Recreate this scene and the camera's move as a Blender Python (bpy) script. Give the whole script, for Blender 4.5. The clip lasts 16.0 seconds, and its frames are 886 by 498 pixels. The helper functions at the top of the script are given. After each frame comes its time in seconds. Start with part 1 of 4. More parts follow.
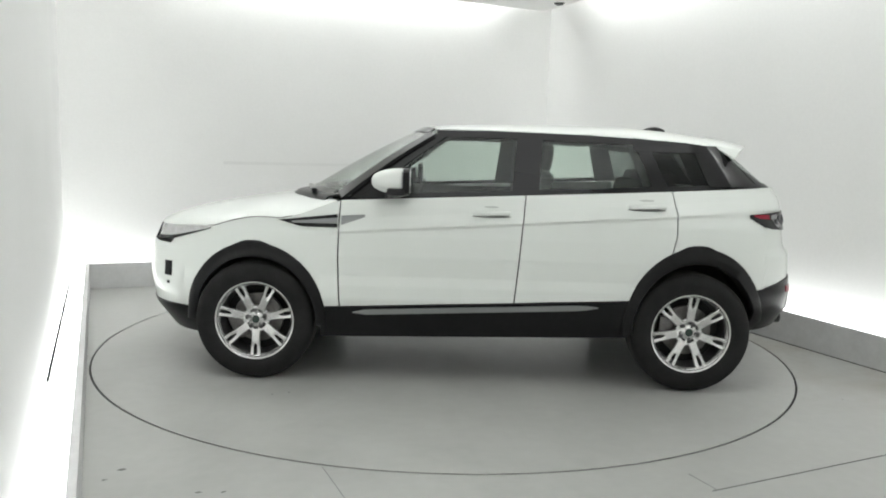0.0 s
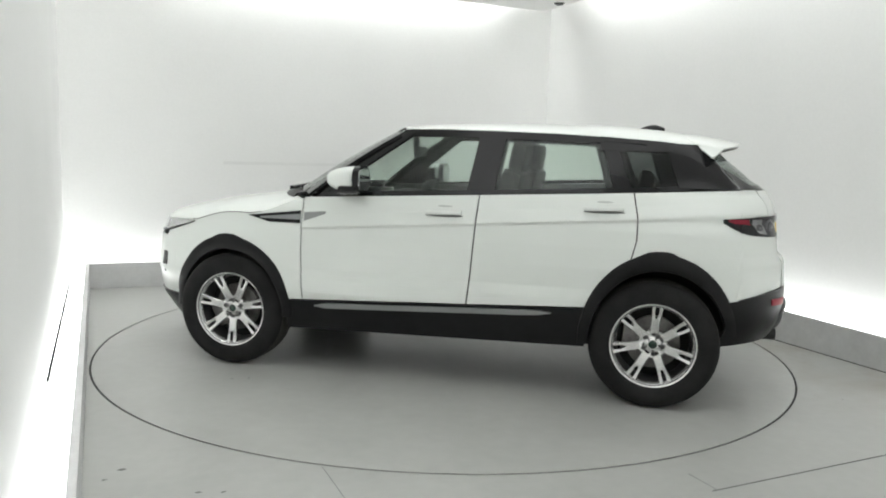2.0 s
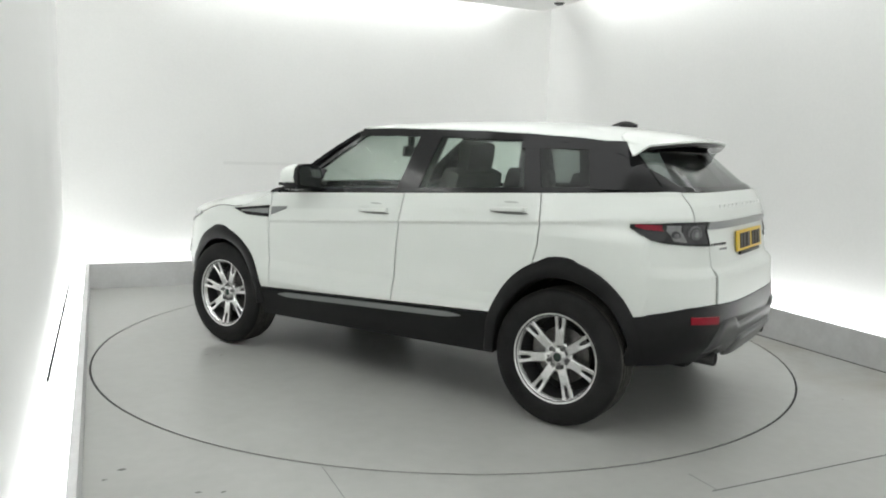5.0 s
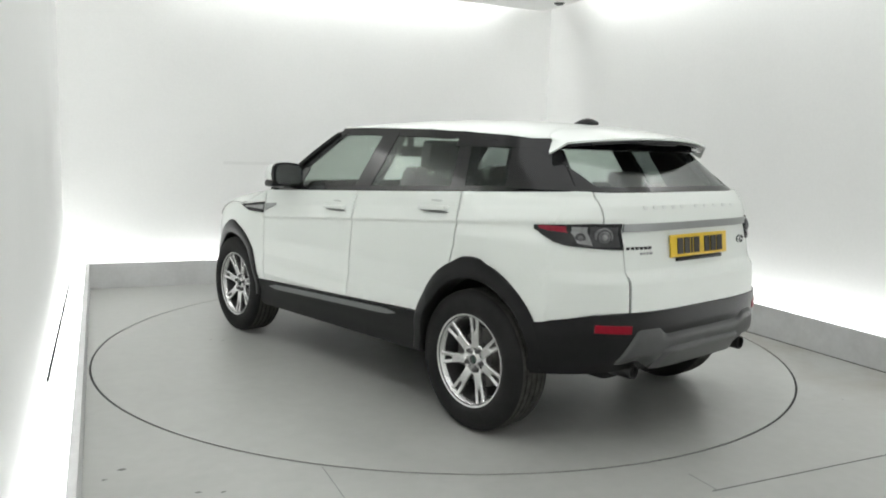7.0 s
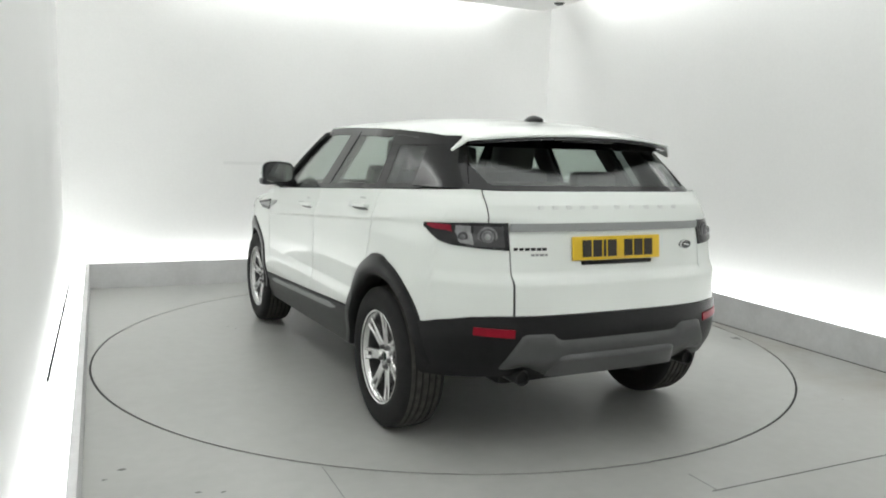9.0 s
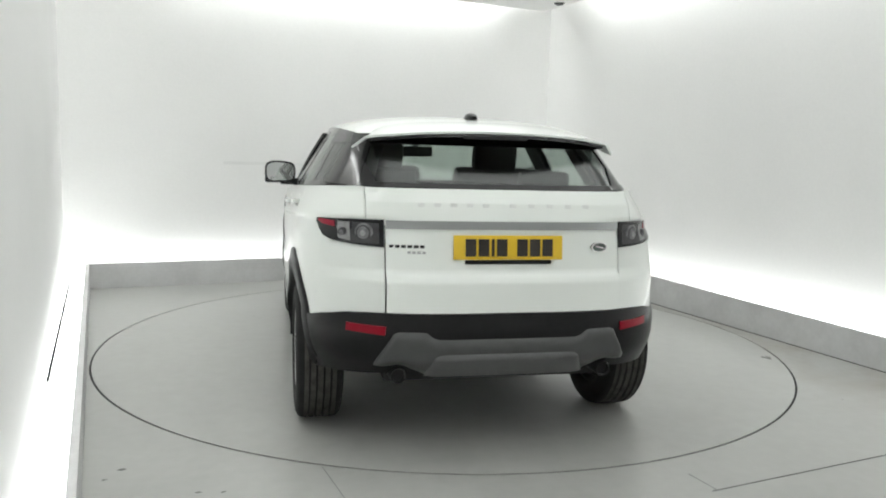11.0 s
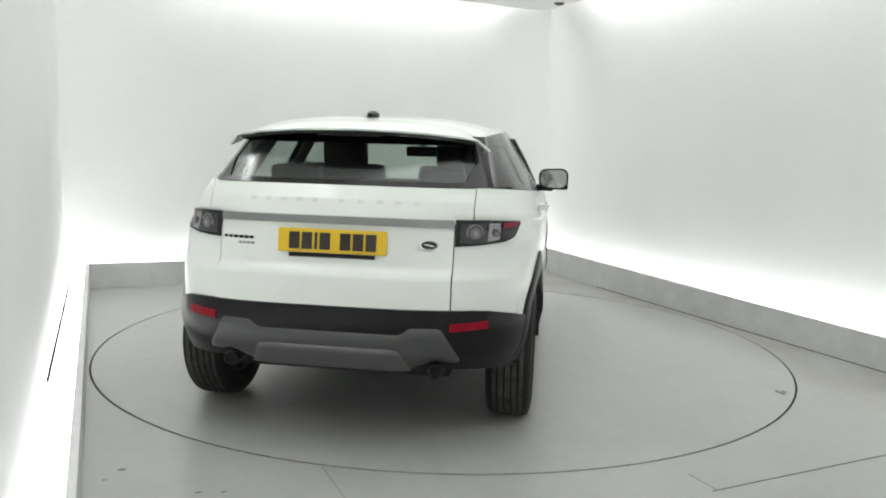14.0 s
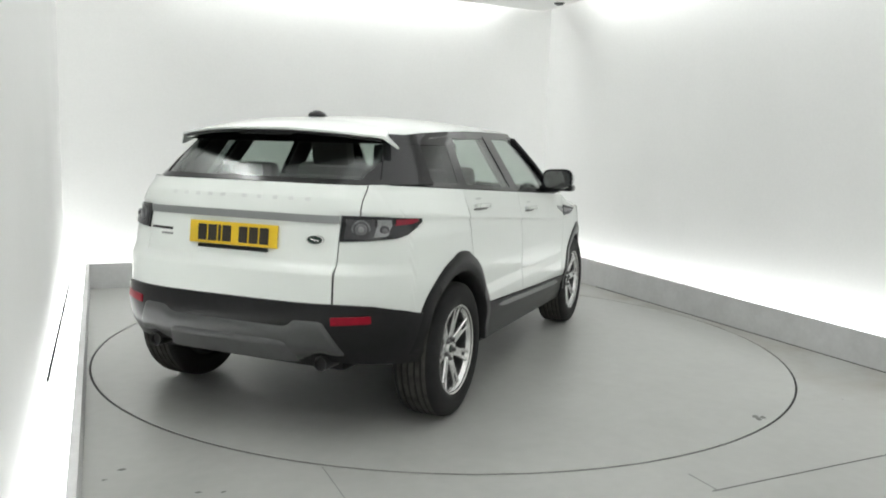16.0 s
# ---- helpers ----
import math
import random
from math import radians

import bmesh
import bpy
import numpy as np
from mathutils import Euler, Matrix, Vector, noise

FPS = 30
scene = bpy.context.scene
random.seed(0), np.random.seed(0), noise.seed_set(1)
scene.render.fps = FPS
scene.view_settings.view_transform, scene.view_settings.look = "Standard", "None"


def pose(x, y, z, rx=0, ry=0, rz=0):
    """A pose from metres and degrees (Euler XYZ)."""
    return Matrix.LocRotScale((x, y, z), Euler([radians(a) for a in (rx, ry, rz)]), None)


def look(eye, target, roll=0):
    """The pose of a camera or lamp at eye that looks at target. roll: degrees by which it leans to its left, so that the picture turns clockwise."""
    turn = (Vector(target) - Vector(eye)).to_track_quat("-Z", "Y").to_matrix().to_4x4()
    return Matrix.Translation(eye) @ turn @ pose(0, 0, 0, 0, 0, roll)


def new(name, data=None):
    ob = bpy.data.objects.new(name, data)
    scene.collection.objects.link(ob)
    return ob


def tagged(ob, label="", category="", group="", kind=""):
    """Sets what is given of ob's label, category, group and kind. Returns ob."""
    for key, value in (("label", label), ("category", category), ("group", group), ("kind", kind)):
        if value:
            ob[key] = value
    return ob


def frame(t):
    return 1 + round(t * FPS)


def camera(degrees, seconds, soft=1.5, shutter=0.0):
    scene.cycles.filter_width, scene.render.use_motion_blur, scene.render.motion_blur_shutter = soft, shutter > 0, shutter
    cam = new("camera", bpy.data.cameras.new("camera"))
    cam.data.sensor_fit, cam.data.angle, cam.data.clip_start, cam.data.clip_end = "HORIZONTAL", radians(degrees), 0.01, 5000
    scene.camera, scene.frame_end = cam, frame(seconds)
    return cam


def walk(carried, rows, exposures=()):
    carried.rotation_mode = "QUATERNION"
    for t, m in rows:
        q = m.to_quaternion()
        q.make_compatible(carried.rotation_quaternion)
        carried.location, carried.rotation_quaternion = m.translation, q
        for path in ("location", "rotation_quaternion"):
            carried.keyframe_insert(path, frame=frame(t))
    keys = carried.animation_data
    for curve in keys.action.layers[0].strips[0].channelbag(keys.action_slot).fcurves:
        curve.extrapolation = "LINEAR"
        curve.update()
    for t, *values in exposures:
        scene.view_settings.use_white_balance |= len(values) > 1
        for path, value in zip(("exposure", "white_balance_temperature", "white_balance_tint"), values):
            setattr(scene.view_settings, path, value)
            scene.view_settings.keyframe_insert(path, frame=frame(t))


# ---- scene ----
# ---- camera ----
cam = camera(59.985, 16.0, soft=1.9)
EYE = (0.0, -5.680, 1.4178)
AHEAD = (-0.00182813, 0.99188205, -0.12714817)
POSE = look(EYE, tuple(e + a for e, a in zip(EYE, AHEAD)), roll=1.654)
walk(cam, [(0, POSE), (16, POSE)])

# ---- light: the booth's own strips plus added fill strips, the world outside is dark ----
world = bpy.data.worlds.new("booth_world")
scene.world = world
world.use_nodes = True
world.node_tree.nodes["Background"].inputs[0].default_value = (0.6, 0.62, 0.62, 1)
world.node_tree.nodes["Background"].inputs[1].default_value = 0.1
scene.view_settings.exposure = -0.165
COVE, LEDGE, PANEL = 10.8, 4.9, 1.15

# booth axes: u along the back wall, v towards it
TURN = 25.0
BOOTH = pose(0, 0, 0, 0, 0, TURN)
U_LEFT, U_RIGHT, V_BACK, V_NEAR = -2.48, 2.57, 2.87, -5.45
GAP, KERB_H, CEIL = 0.21, 0.240, 3.07
# turntable: radius and centre
RADIUS, TX, TY = 2.424, 0.014, -0.008
# car on the turntable
OX, OY = -0.196, 0.208


def heading(t):
    return 179.65 - 6.885 * t - 0.0075 * t * t


# ---- materials ----
def mat(name, color, rough=0.5, metal=0.0, coat=0.0, var=0.0, scale=8.0, bump=0.0, bscale=60.0, spec=0.5, rvar=0.0):
    m = bpy.data.materials.new(name)
    m.use_nodes = True
    nt = m.node_tree
    b = nt.nodes["Principled BSDF"]
    b.inputs["Base Color"].default_value = (*color, 1)
    b.inputs["Roughness"].default_value = rough
    b.inputs["Metallic"].default_value = metal
    b.inputs["Coat Weight"].default_value = coat
    b.inputs["Coat Roughness"].default_value = 0.04
    b.inputs["Specular IOR Level"].default_value = spec
    if var or bump or rvar:
        tc = nt.nodes.new("ShaderNodeTexCoord")
        n1 = nt.nodes.new("ShaderNodeTexNoise")
        n1.inputs["Scale"].default_value = scale
        n1.inputs["Detail"].default_value = 6
        nt.links.new(tc.outputs["Object"], n1.inputs["Vector"])
        n2 = nt.nodes.new("ShaderNodeTexNoise")
        n2.inputs["Scale"].default_value = bscale
        n2.inputs["Detail"].default_value = 4
        nt.links.new(tc.outputs["Object"], n2.inputs["Vector"])
        if var:
            mx = nt.nodes.new("ShaderNodeMix")
            mx.data_type = "RGBA"
            mx.inputs[6].default_value = (*[c * (1 - var) for c in color], 1)
            mx.inputs[7].default_value = (*[min(1, c * (1 + var)) for c in color], 1)
            add = nt.nodes.new("ShaderNodeMath")
            add.operation = "MULTIPLY_ADD"
            add.inputs[1].default_value = 0.35
            nt.links.new(n2.outputs["Fac"], add.inputs[0])
            sc = nt.nodes.new("ShaderNodeMath")
            sc.operation = "MULTIPLY"
            sc.inputs[1].default_value = 0.65
            nt.links.new(n1.outputs["Fac"], sc.inputs[0])
            nt.links.new(sc.outputs[0], add.inputs[2])
            con = nt.nodes.new("ShaderNodeMapRange")
            con.inputs[1].default_value = 0.36
            con.inputs[2].default_value = 0.64
            nt.links.new(add.outputs[0], con.inputs[0])
            nt.links.new(con.outputs[0], mx.inputs[0])
            nt.links.new(mx.outputs[2], b.inputs["Base Color"])
        if rvar:
            mr = nt.nodes.new("ShaderNodeMapRange")
            mr.inputs[3].default_value = max(0.02, rough - rvar)
            mr.inputs[4].default_value = rough + rvar
            nt.links.new(n1.outputs["Fac"], mr.inputs[0])
            nt.links.new(mr.outputs[0], b.inputs["Roughness"])
        if bump:
            bp = nt.nodes.new("ShaderNodeBump")
            bp.inputs["Strength"].default_value = bump
            bp.inputs["Distance"].default_value = 0.004
            nt.links.new(n2.outputs["Fac"], bp.inputs["Height"])
            nt.links.new(bp.outputs[0], b.inputs["Normal"])
    return m


def glow(name, color, strength):
    m = bpy.data.materials.new(name)
    m.use_nodes = True
    b = m.node_tree.nodes["Principled BSDF"]
    b.inputs["Base Color"].default_value = (0.8, 0.8, 0.8, 1)
    b.inputs["Emission Color"].default_value = (*color, 1)
    b.inputs["Emission Strength"].default_value = strength
    return m


def glass(name, tint, base=0.032):
    """Thin tinted pane: a clear tinted sheet with a Fresnel gloss."""
    m = bpy.data.materials.new(name)
    m.use_nodes = True
    nt = m.node_tree
    nt.nodes.remove(nt.nodes["Principled BSDF"])
    out = nt.nodes["Material Output"]
    tr = nt.nodes.new("ShaderNodeBsdfTransparent")
    tr.inputs[0].default_value = (*tint, 1)
    gl = nt.nodes.new("ShaderNodeBsdfGlossy")
    gl.inputs["Roughness"].default_value = 0.14
    fr = nt.nodes.new("ShaderNodeLayerWeight")
    fr.inputs[0].default_value = 0.5
    pw = nt.nodes.new("ShaderNodeMath")
    pw.operation = "POWER"
    pw.inputs[1].default_value = 5.0
    nt.links.new(fr.outputs["Facing"], pw.inputs[0])
    sc = nt.nodes.new("ShaderNodeMath")
    sc.operation = "MULTIPLY_ADD"
    sc.inputs[1].default_value = 0.9
    sc.inputs[2].default_value = base
    nt.links.new(pw.outputs[0], sc.inputs[0])
    mx = nt.nodes.new("ShaderNodeMixShader")
    nt.links.new(sc.outputs[0], mx.inputs[0])
    nt.links.new(tr.outputs[0], mx.inputs[1])
    nt.links.new(gl.outputs[0], mx.inputs[2])
    nt.links.new(mx.outputs[0], out.inputs[0])
    return m


M_WALL = mat("painted_wall", (0.80, 0.80, 0.79), 0.75, var=0.025, scale=0.7, bump=0.08, bscale=40)
M_CEIL = mat("painted_ceiling", (0.80, 0.80, 0.79), 0.8, var=0.02, scale=0.8)
M_KERB = mat("painted_kerb", (0.60, 0.60, 0.60), 0.55, var=0.07, scale=4.0, bump=0.1, bscale=30)
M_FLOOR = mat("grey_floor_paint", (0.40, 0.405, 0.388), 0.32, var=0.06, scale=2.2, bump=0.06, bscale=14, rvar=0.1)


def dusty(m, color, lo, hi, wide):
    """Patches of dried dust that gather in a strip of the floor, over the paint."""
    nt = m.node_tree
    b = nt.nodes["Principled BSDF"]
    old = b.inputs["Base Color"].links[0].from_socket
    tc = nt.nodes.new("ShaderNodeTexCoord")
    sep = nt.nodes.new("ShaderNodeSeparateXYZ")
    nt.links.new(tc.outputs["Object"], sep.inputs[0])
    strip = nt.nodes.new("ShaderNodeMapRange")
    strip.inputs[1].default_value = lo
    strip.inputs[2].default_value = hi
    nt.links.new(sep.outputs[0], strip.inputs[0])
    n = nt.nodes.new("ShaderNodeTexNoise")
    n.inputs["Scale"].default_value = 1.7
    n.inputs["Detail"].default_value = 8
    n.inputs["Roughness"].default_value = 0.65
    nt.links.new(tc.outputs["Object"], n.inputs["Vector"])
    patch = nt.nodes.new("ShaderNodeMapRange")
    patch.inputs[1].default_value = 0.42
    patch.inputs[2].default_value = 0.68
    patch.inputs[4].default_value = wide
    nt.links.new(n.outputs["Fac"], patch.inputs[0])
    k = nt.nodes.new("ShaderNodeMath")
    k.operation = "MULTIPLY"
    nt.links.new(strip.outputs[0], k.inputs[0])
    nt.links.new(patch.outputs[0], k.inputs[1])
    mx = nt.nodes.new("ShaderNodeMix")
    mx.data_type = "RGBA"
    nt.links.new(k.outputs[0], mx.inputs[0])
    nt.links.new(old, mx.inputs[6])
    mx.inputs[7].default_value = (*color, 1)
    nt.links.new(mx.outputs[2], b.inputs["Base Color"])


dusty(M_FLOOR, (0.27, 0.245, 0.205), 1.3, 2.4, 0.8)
M_TABLE = mat("grey_turntable_paint", (0.40, 0.405, 0.388), 0.32, var=0.065, scale=2.6, bump=0.06, bscale=11, rvar=0.1)
M_SEAM = mat("dark_gap", (0.02, 0.02, 0.02), 0.8)
M_SCUFF = mat("tyre_scuff", (0.16, 0.16, 0.15), 0.6, var=0.3, scale=30)
M_LEDGE_L = glow("near_ledge_diffuser", (0.975, 1.0, 0.985), LEDGE * 1.35)
M_LEDGE = glow("ledge_diffuser", (0.975, 1.0, 0.985), LEDGE)
M_COVE = glow("cove_strip", (0.975, 1.0, 0.985), COVE)
M_PANEL = glow("light_panel", (0.975, 1.0, 0.985), PANEL)
M_WALL_STRIP = mat("off_white_batten", (0.755, 0.755, 0.745), 0.75, var=0.03, scale=3)
M_JOINT = mat("floor_joint", (0.13, 0.13, 0.125), 0.7)
M_JOINT2 = mat("worn_floor_joint", (0.27, 0.275, 0.265), 0.7)
M_PAINT = mat("white_car_paint", (0.76, 0.79, 0.757), 0.33, coat=0.6, var=0.006, scale=3)
M_BLACK = mat("gloss_black_trim", (0.010, 0.010, 0.011), 0.10, spec=0.36)
M_CLAD = mat("black_textured_plastic", (0.008, 0.008, 0.0085), 0.31, var=0.2, scale=20, bump=0.10, bscale=400, spec=0.24)
M_GREY = mat("grey_valance_plastic", (0.062, 0.063, 0.064), 0.36, spec=0.5, var=0.08, scale=12, bump=0.15, bscale=300)
M_SILVER = mat("satin_silver_trim", (0.30, 0.31, 0.31), 0.35, metal=0.7)
M_STRIP = mat("satin_grey_strip", (0.30, 0.31, 0.31), 0.3, metal=0.7)
M_ALLOY = mat("silver_alloy", (0.69, 0.69, 0.685), 0.27, metal=0.9, var=0.04, scale=20)
# inner faces of the wheel, coloured much darker than the spokes
M_ALLOY_IN = mat("brake_dusted_barrel", (0.05, 0.05, 0.052), 0.5, metal=0.4)
M_STEEL = mat("brake_steel", (0.16, 0.155, 0.15), 0.4, metal=0.8, var=0.15, scale=30)
M_TYRE = mat("tyre_rubber", (0.014, 0.014, 0.0138), 0.75, spec=0.25, var=0.3, scale=9, bump=0.3, bscale=200)
M_TREAD = mat("dusty_tyre_tread", (0.062, 0.060, 0.055), 0.9, spec=0.2, var=0.3, scale=25, bump=0.3, bscale=150)
M_DARK = mat("underbody_black", (0.010, 0.010, 0.010), 0.8)
M_GLASS = glass("tinted_side_glass", (0.86, 0.90, 0.875))
M_PRIV = glass("dark_quarter_glass", (0.50, 0.53, 0.52))
M_REAR = glass("tinted_rear_glass", (0.80, 0.835, 0.82), 0.06)
M_SKID = mat("pale_grey_skid_plastic", (0.082, 0.083, 0.084), 0.36, spec=0.5, var=0.08, scale=12)
M_LENS = mat("clear_lamp_lens", (0.66, 0.66, 0.66), 0.08, coat=1.0, metal=0.5, var=0.1, scale=25)
M_SMOKE = mat("smoked_lamp_housing", (0.012, 0.012, 0.013), 0.15, spec=0.35)
M_RED = mat("red_lamp_lens", (0.24, 0.004, 0.016), 0.3, spec=0.15, var=0.08, scale=30)
M_PINK = mat("pale_red_lamp_lens", (0.25, 0.012, 0.028), 0.15, spec=0.35, var=0.08, scale=30)
M_PLATE = mat("yellow_plate", (0.72, 0.48, 0.02), 0.35, var=0.03, scale=20)
M_INK = mat("black_print", (0.02, 0.015, 0.01), 0.5)
M_GREEN = mat("dark_green_enamel", (0.02, 0.04, 0.03), 0.15, coat=0.5)
M_CHROME = mat("chrome", (0.7, 0.7, 0.7), 0.1, metal=1.0)
M_SEAT = mat("dark_leather", (0.075, 0.073, 0.068), 0.5, var=0.15, scale=15, bump=0.2, bscale=150)
M_CABIN = mat("dark_cabin_plastic", (0.03, 0.03, 0.031), 0.6, var=0.1, scale=15)
M_LINER = mat("pale_headlining", (0.30, 0.29, 0.27), 0.9, var=0.05, scale=30)
M_MIRROR = mat("mirror_glass", (0.45, 0.46, 0.46), 0.02, metal=1.0)
M_EXH = mat("exhaust_steel", (0.045, 0.045, 0.045), 0.35, metal=0.7)


# ---- mesh helpers ----
def finish(name, bm, material, parent=None, label="", smooth=40):
    bmesh.ops.recalc_face_normals(bm, faces=bm.faces)
    me = bpy.data.meshes.new(name)
    bm.to_mesh(me)
    bm.free()
    me.materials.append(material)
    if smooth:
        for p in me.polygons:
            p.use_smooth = True
        me.set_sharp_from_angle(angle=radians(smooth))
    ob = new(name, me)
    if parent is not None:
        ob.parent = parent
    if label:
        ob["label"] = label
    return ob


def part(name, bm, material, parent, label="", smooth=40):
    return finish(name, bm, material, parent, label, smooth)


def box(bm, lo, hi, bevel=0.0, m=None):
    r = bmesh.ops.create_cube(bm, size=1)
    c = [(a + b) / 2 for a, b in zip(lo, hi)]
    s = [b - a for a, b in zip(lo, hi)]
    for v in r["verts"]:
        v.co = Vector([c[i] + v.co[i] * s[i] for i in range(3)])
    vs = r["verts"]
    if bevel:
        es = list({e for v in vs for e in v.link_edges})
        rb = bmesh.ops.bevel(bm, geom=es, offset=bevel, segments=2, affect="EDGES", profile=0.6)
        vs = list({v for f in rb["faces"] for v in f.verts} | {v for v in vs if v.is_valid})
    if m is not None:
        bmesh.ops.transform(bm, matrix=m, verts=[v for v in vs if v.is_valid])
    return bm


def sheet(grid, thick=0.012, closed=False, flip=False):
    """A solid panel: the grid of outer points, and a copy set back by thick along the normals."""
    bm = bmesh.new()
    P = np.array(grid, float)
    ni, nj = P.shape[:2]
    du = np.gradient(P, axis=0)
    dv = np.gradient(P, axis=1)
    n = np.cross(du, dv)
    n /= np.linalg.norm(n, axis=2, keepdims=True) + 1e-12
    if flip:
        n = -n
    Q = P - n * thick
    a = [[bm.verts.new(P[i, j]) for j in range(nj)] for i in range(ni)]
    b = [[bm.verts.new(Q[i, j]) for j in range(nj)] for i in range(ni)]
    for i in range(ni - 1):
        for j in range(nj - 1):
            bm.faces.new((a[i][j], a[i + 1][j], a[i + 1][j + 1], a[i][j + 1]))
            bm.faces.new((b[i][j], b[i][j + 1], b[i + 1][j + 1], b[i + 1][j]))
    for i in range(ni - 1):
        for j in (0, nj - 1):
            bm.faces.new((a[i][j], b[i][j], b[i + 1][j], a[i + 1][j]))
    for j in range(nj - 1):
        for i in (0, ni - 1):
            bm.faces.new((a[i][j], a[i][j + 1], b[i][j + 1], b[i][j]))
    return bm


def lathe(profile, n=64, axis="y"):
    """Revolve (radius, along) about the y axis; the profile is closed when its ends meet."""
    bm = bmesh.new()
    rings = []
    for k in range(n):
        a = 2 * math.pi * k / n
        rings.append([bm.verts.new((r * math.cos(a), h, r * math.sin(a))) for r, h in profile])
    for k in range(n):
        A, B = rings[k], rings[(k + 1) % n]
        for j in range(len(profile) - 1):
            if profile[j][0] < 1e-6 and profile[j + 1][0] < 1e-6:
                continue
            bm.faces.new((A[j], A[j + 1], B[j + 1], B[j]))
    bmesh.ops.remove_doubles(bm, verts=bm.verts, dist=1e-5)
    return bm


def prism(outline, depth, m, bevel=0.0):
    """A flat outline in x, z given depth along y, centred, and placed by m."""
    bm = bmesh.new()
    f = [bm.verts.new((x, -depth / 2, z)) for x, z in outline]
    b = [bm.verts.new((x, depth / 2, z)) for x, z in outline]
    bm.faces.new(f)
    bm.faces.new(b[::-1])
    for i in range(len(f)):
        j = (i + 1) % len(f)
        bm.faces.new((f[i], b[i], b[j], f[j]))
    if bevel:
        bmesh.ops.bevel(bm, geom=list(bm.edges), offset=bevel, segments=2, affect="EDGES")
    bmesh.ops.transform(bm, matrix=m, verts=bm.verts)
    return bm


def lerp(a, b, t):
    return a + (b - a) * t


def table(*pairs):
    xs, ys = [p[0] for p in pairs], [p[1] for p in pairs]
    return lambda x: float(np.interp(x, xs, ys))


# ---- the booth ----
def slab(name, corners, z0, z1, material):
    bm = bmesh.new()
    lo = [bm.verts.new((x, y, z0)) for x, y in corners]
    hi = [bm.verts.new((x, y, z1)) for x, y in corners]
    n = len(lo)
    bm.faces.new(lo[::-1])
    bm.faces.new(hi)
    for i in range(n):
        j = (i + 1) % n
        bm.faces.new((lo[i], lo[j], hi[j], hi[i]))
    ob = finish(name, bm, material, smooth=0)
    ob.matrix_world = BOOTH
    return ob


def rect(u0, u1, v0, v1):
    return [(u0, v0), (u1, v0), (u1, v1), (u0, v1)]


WL, WR, WB, WN = U_LEFT - 0.15, U_RIGHT + GAP, V_BACK + GAP, V_NEAR - GAP
TOP = CEIL + 0.33


TU = TX * math.cos(radians(TURN)) + TY * math.sin(radians(TURN))
TV = TY * math.cos(radians(TURN)) - TX * math.sin(radians(TURN))


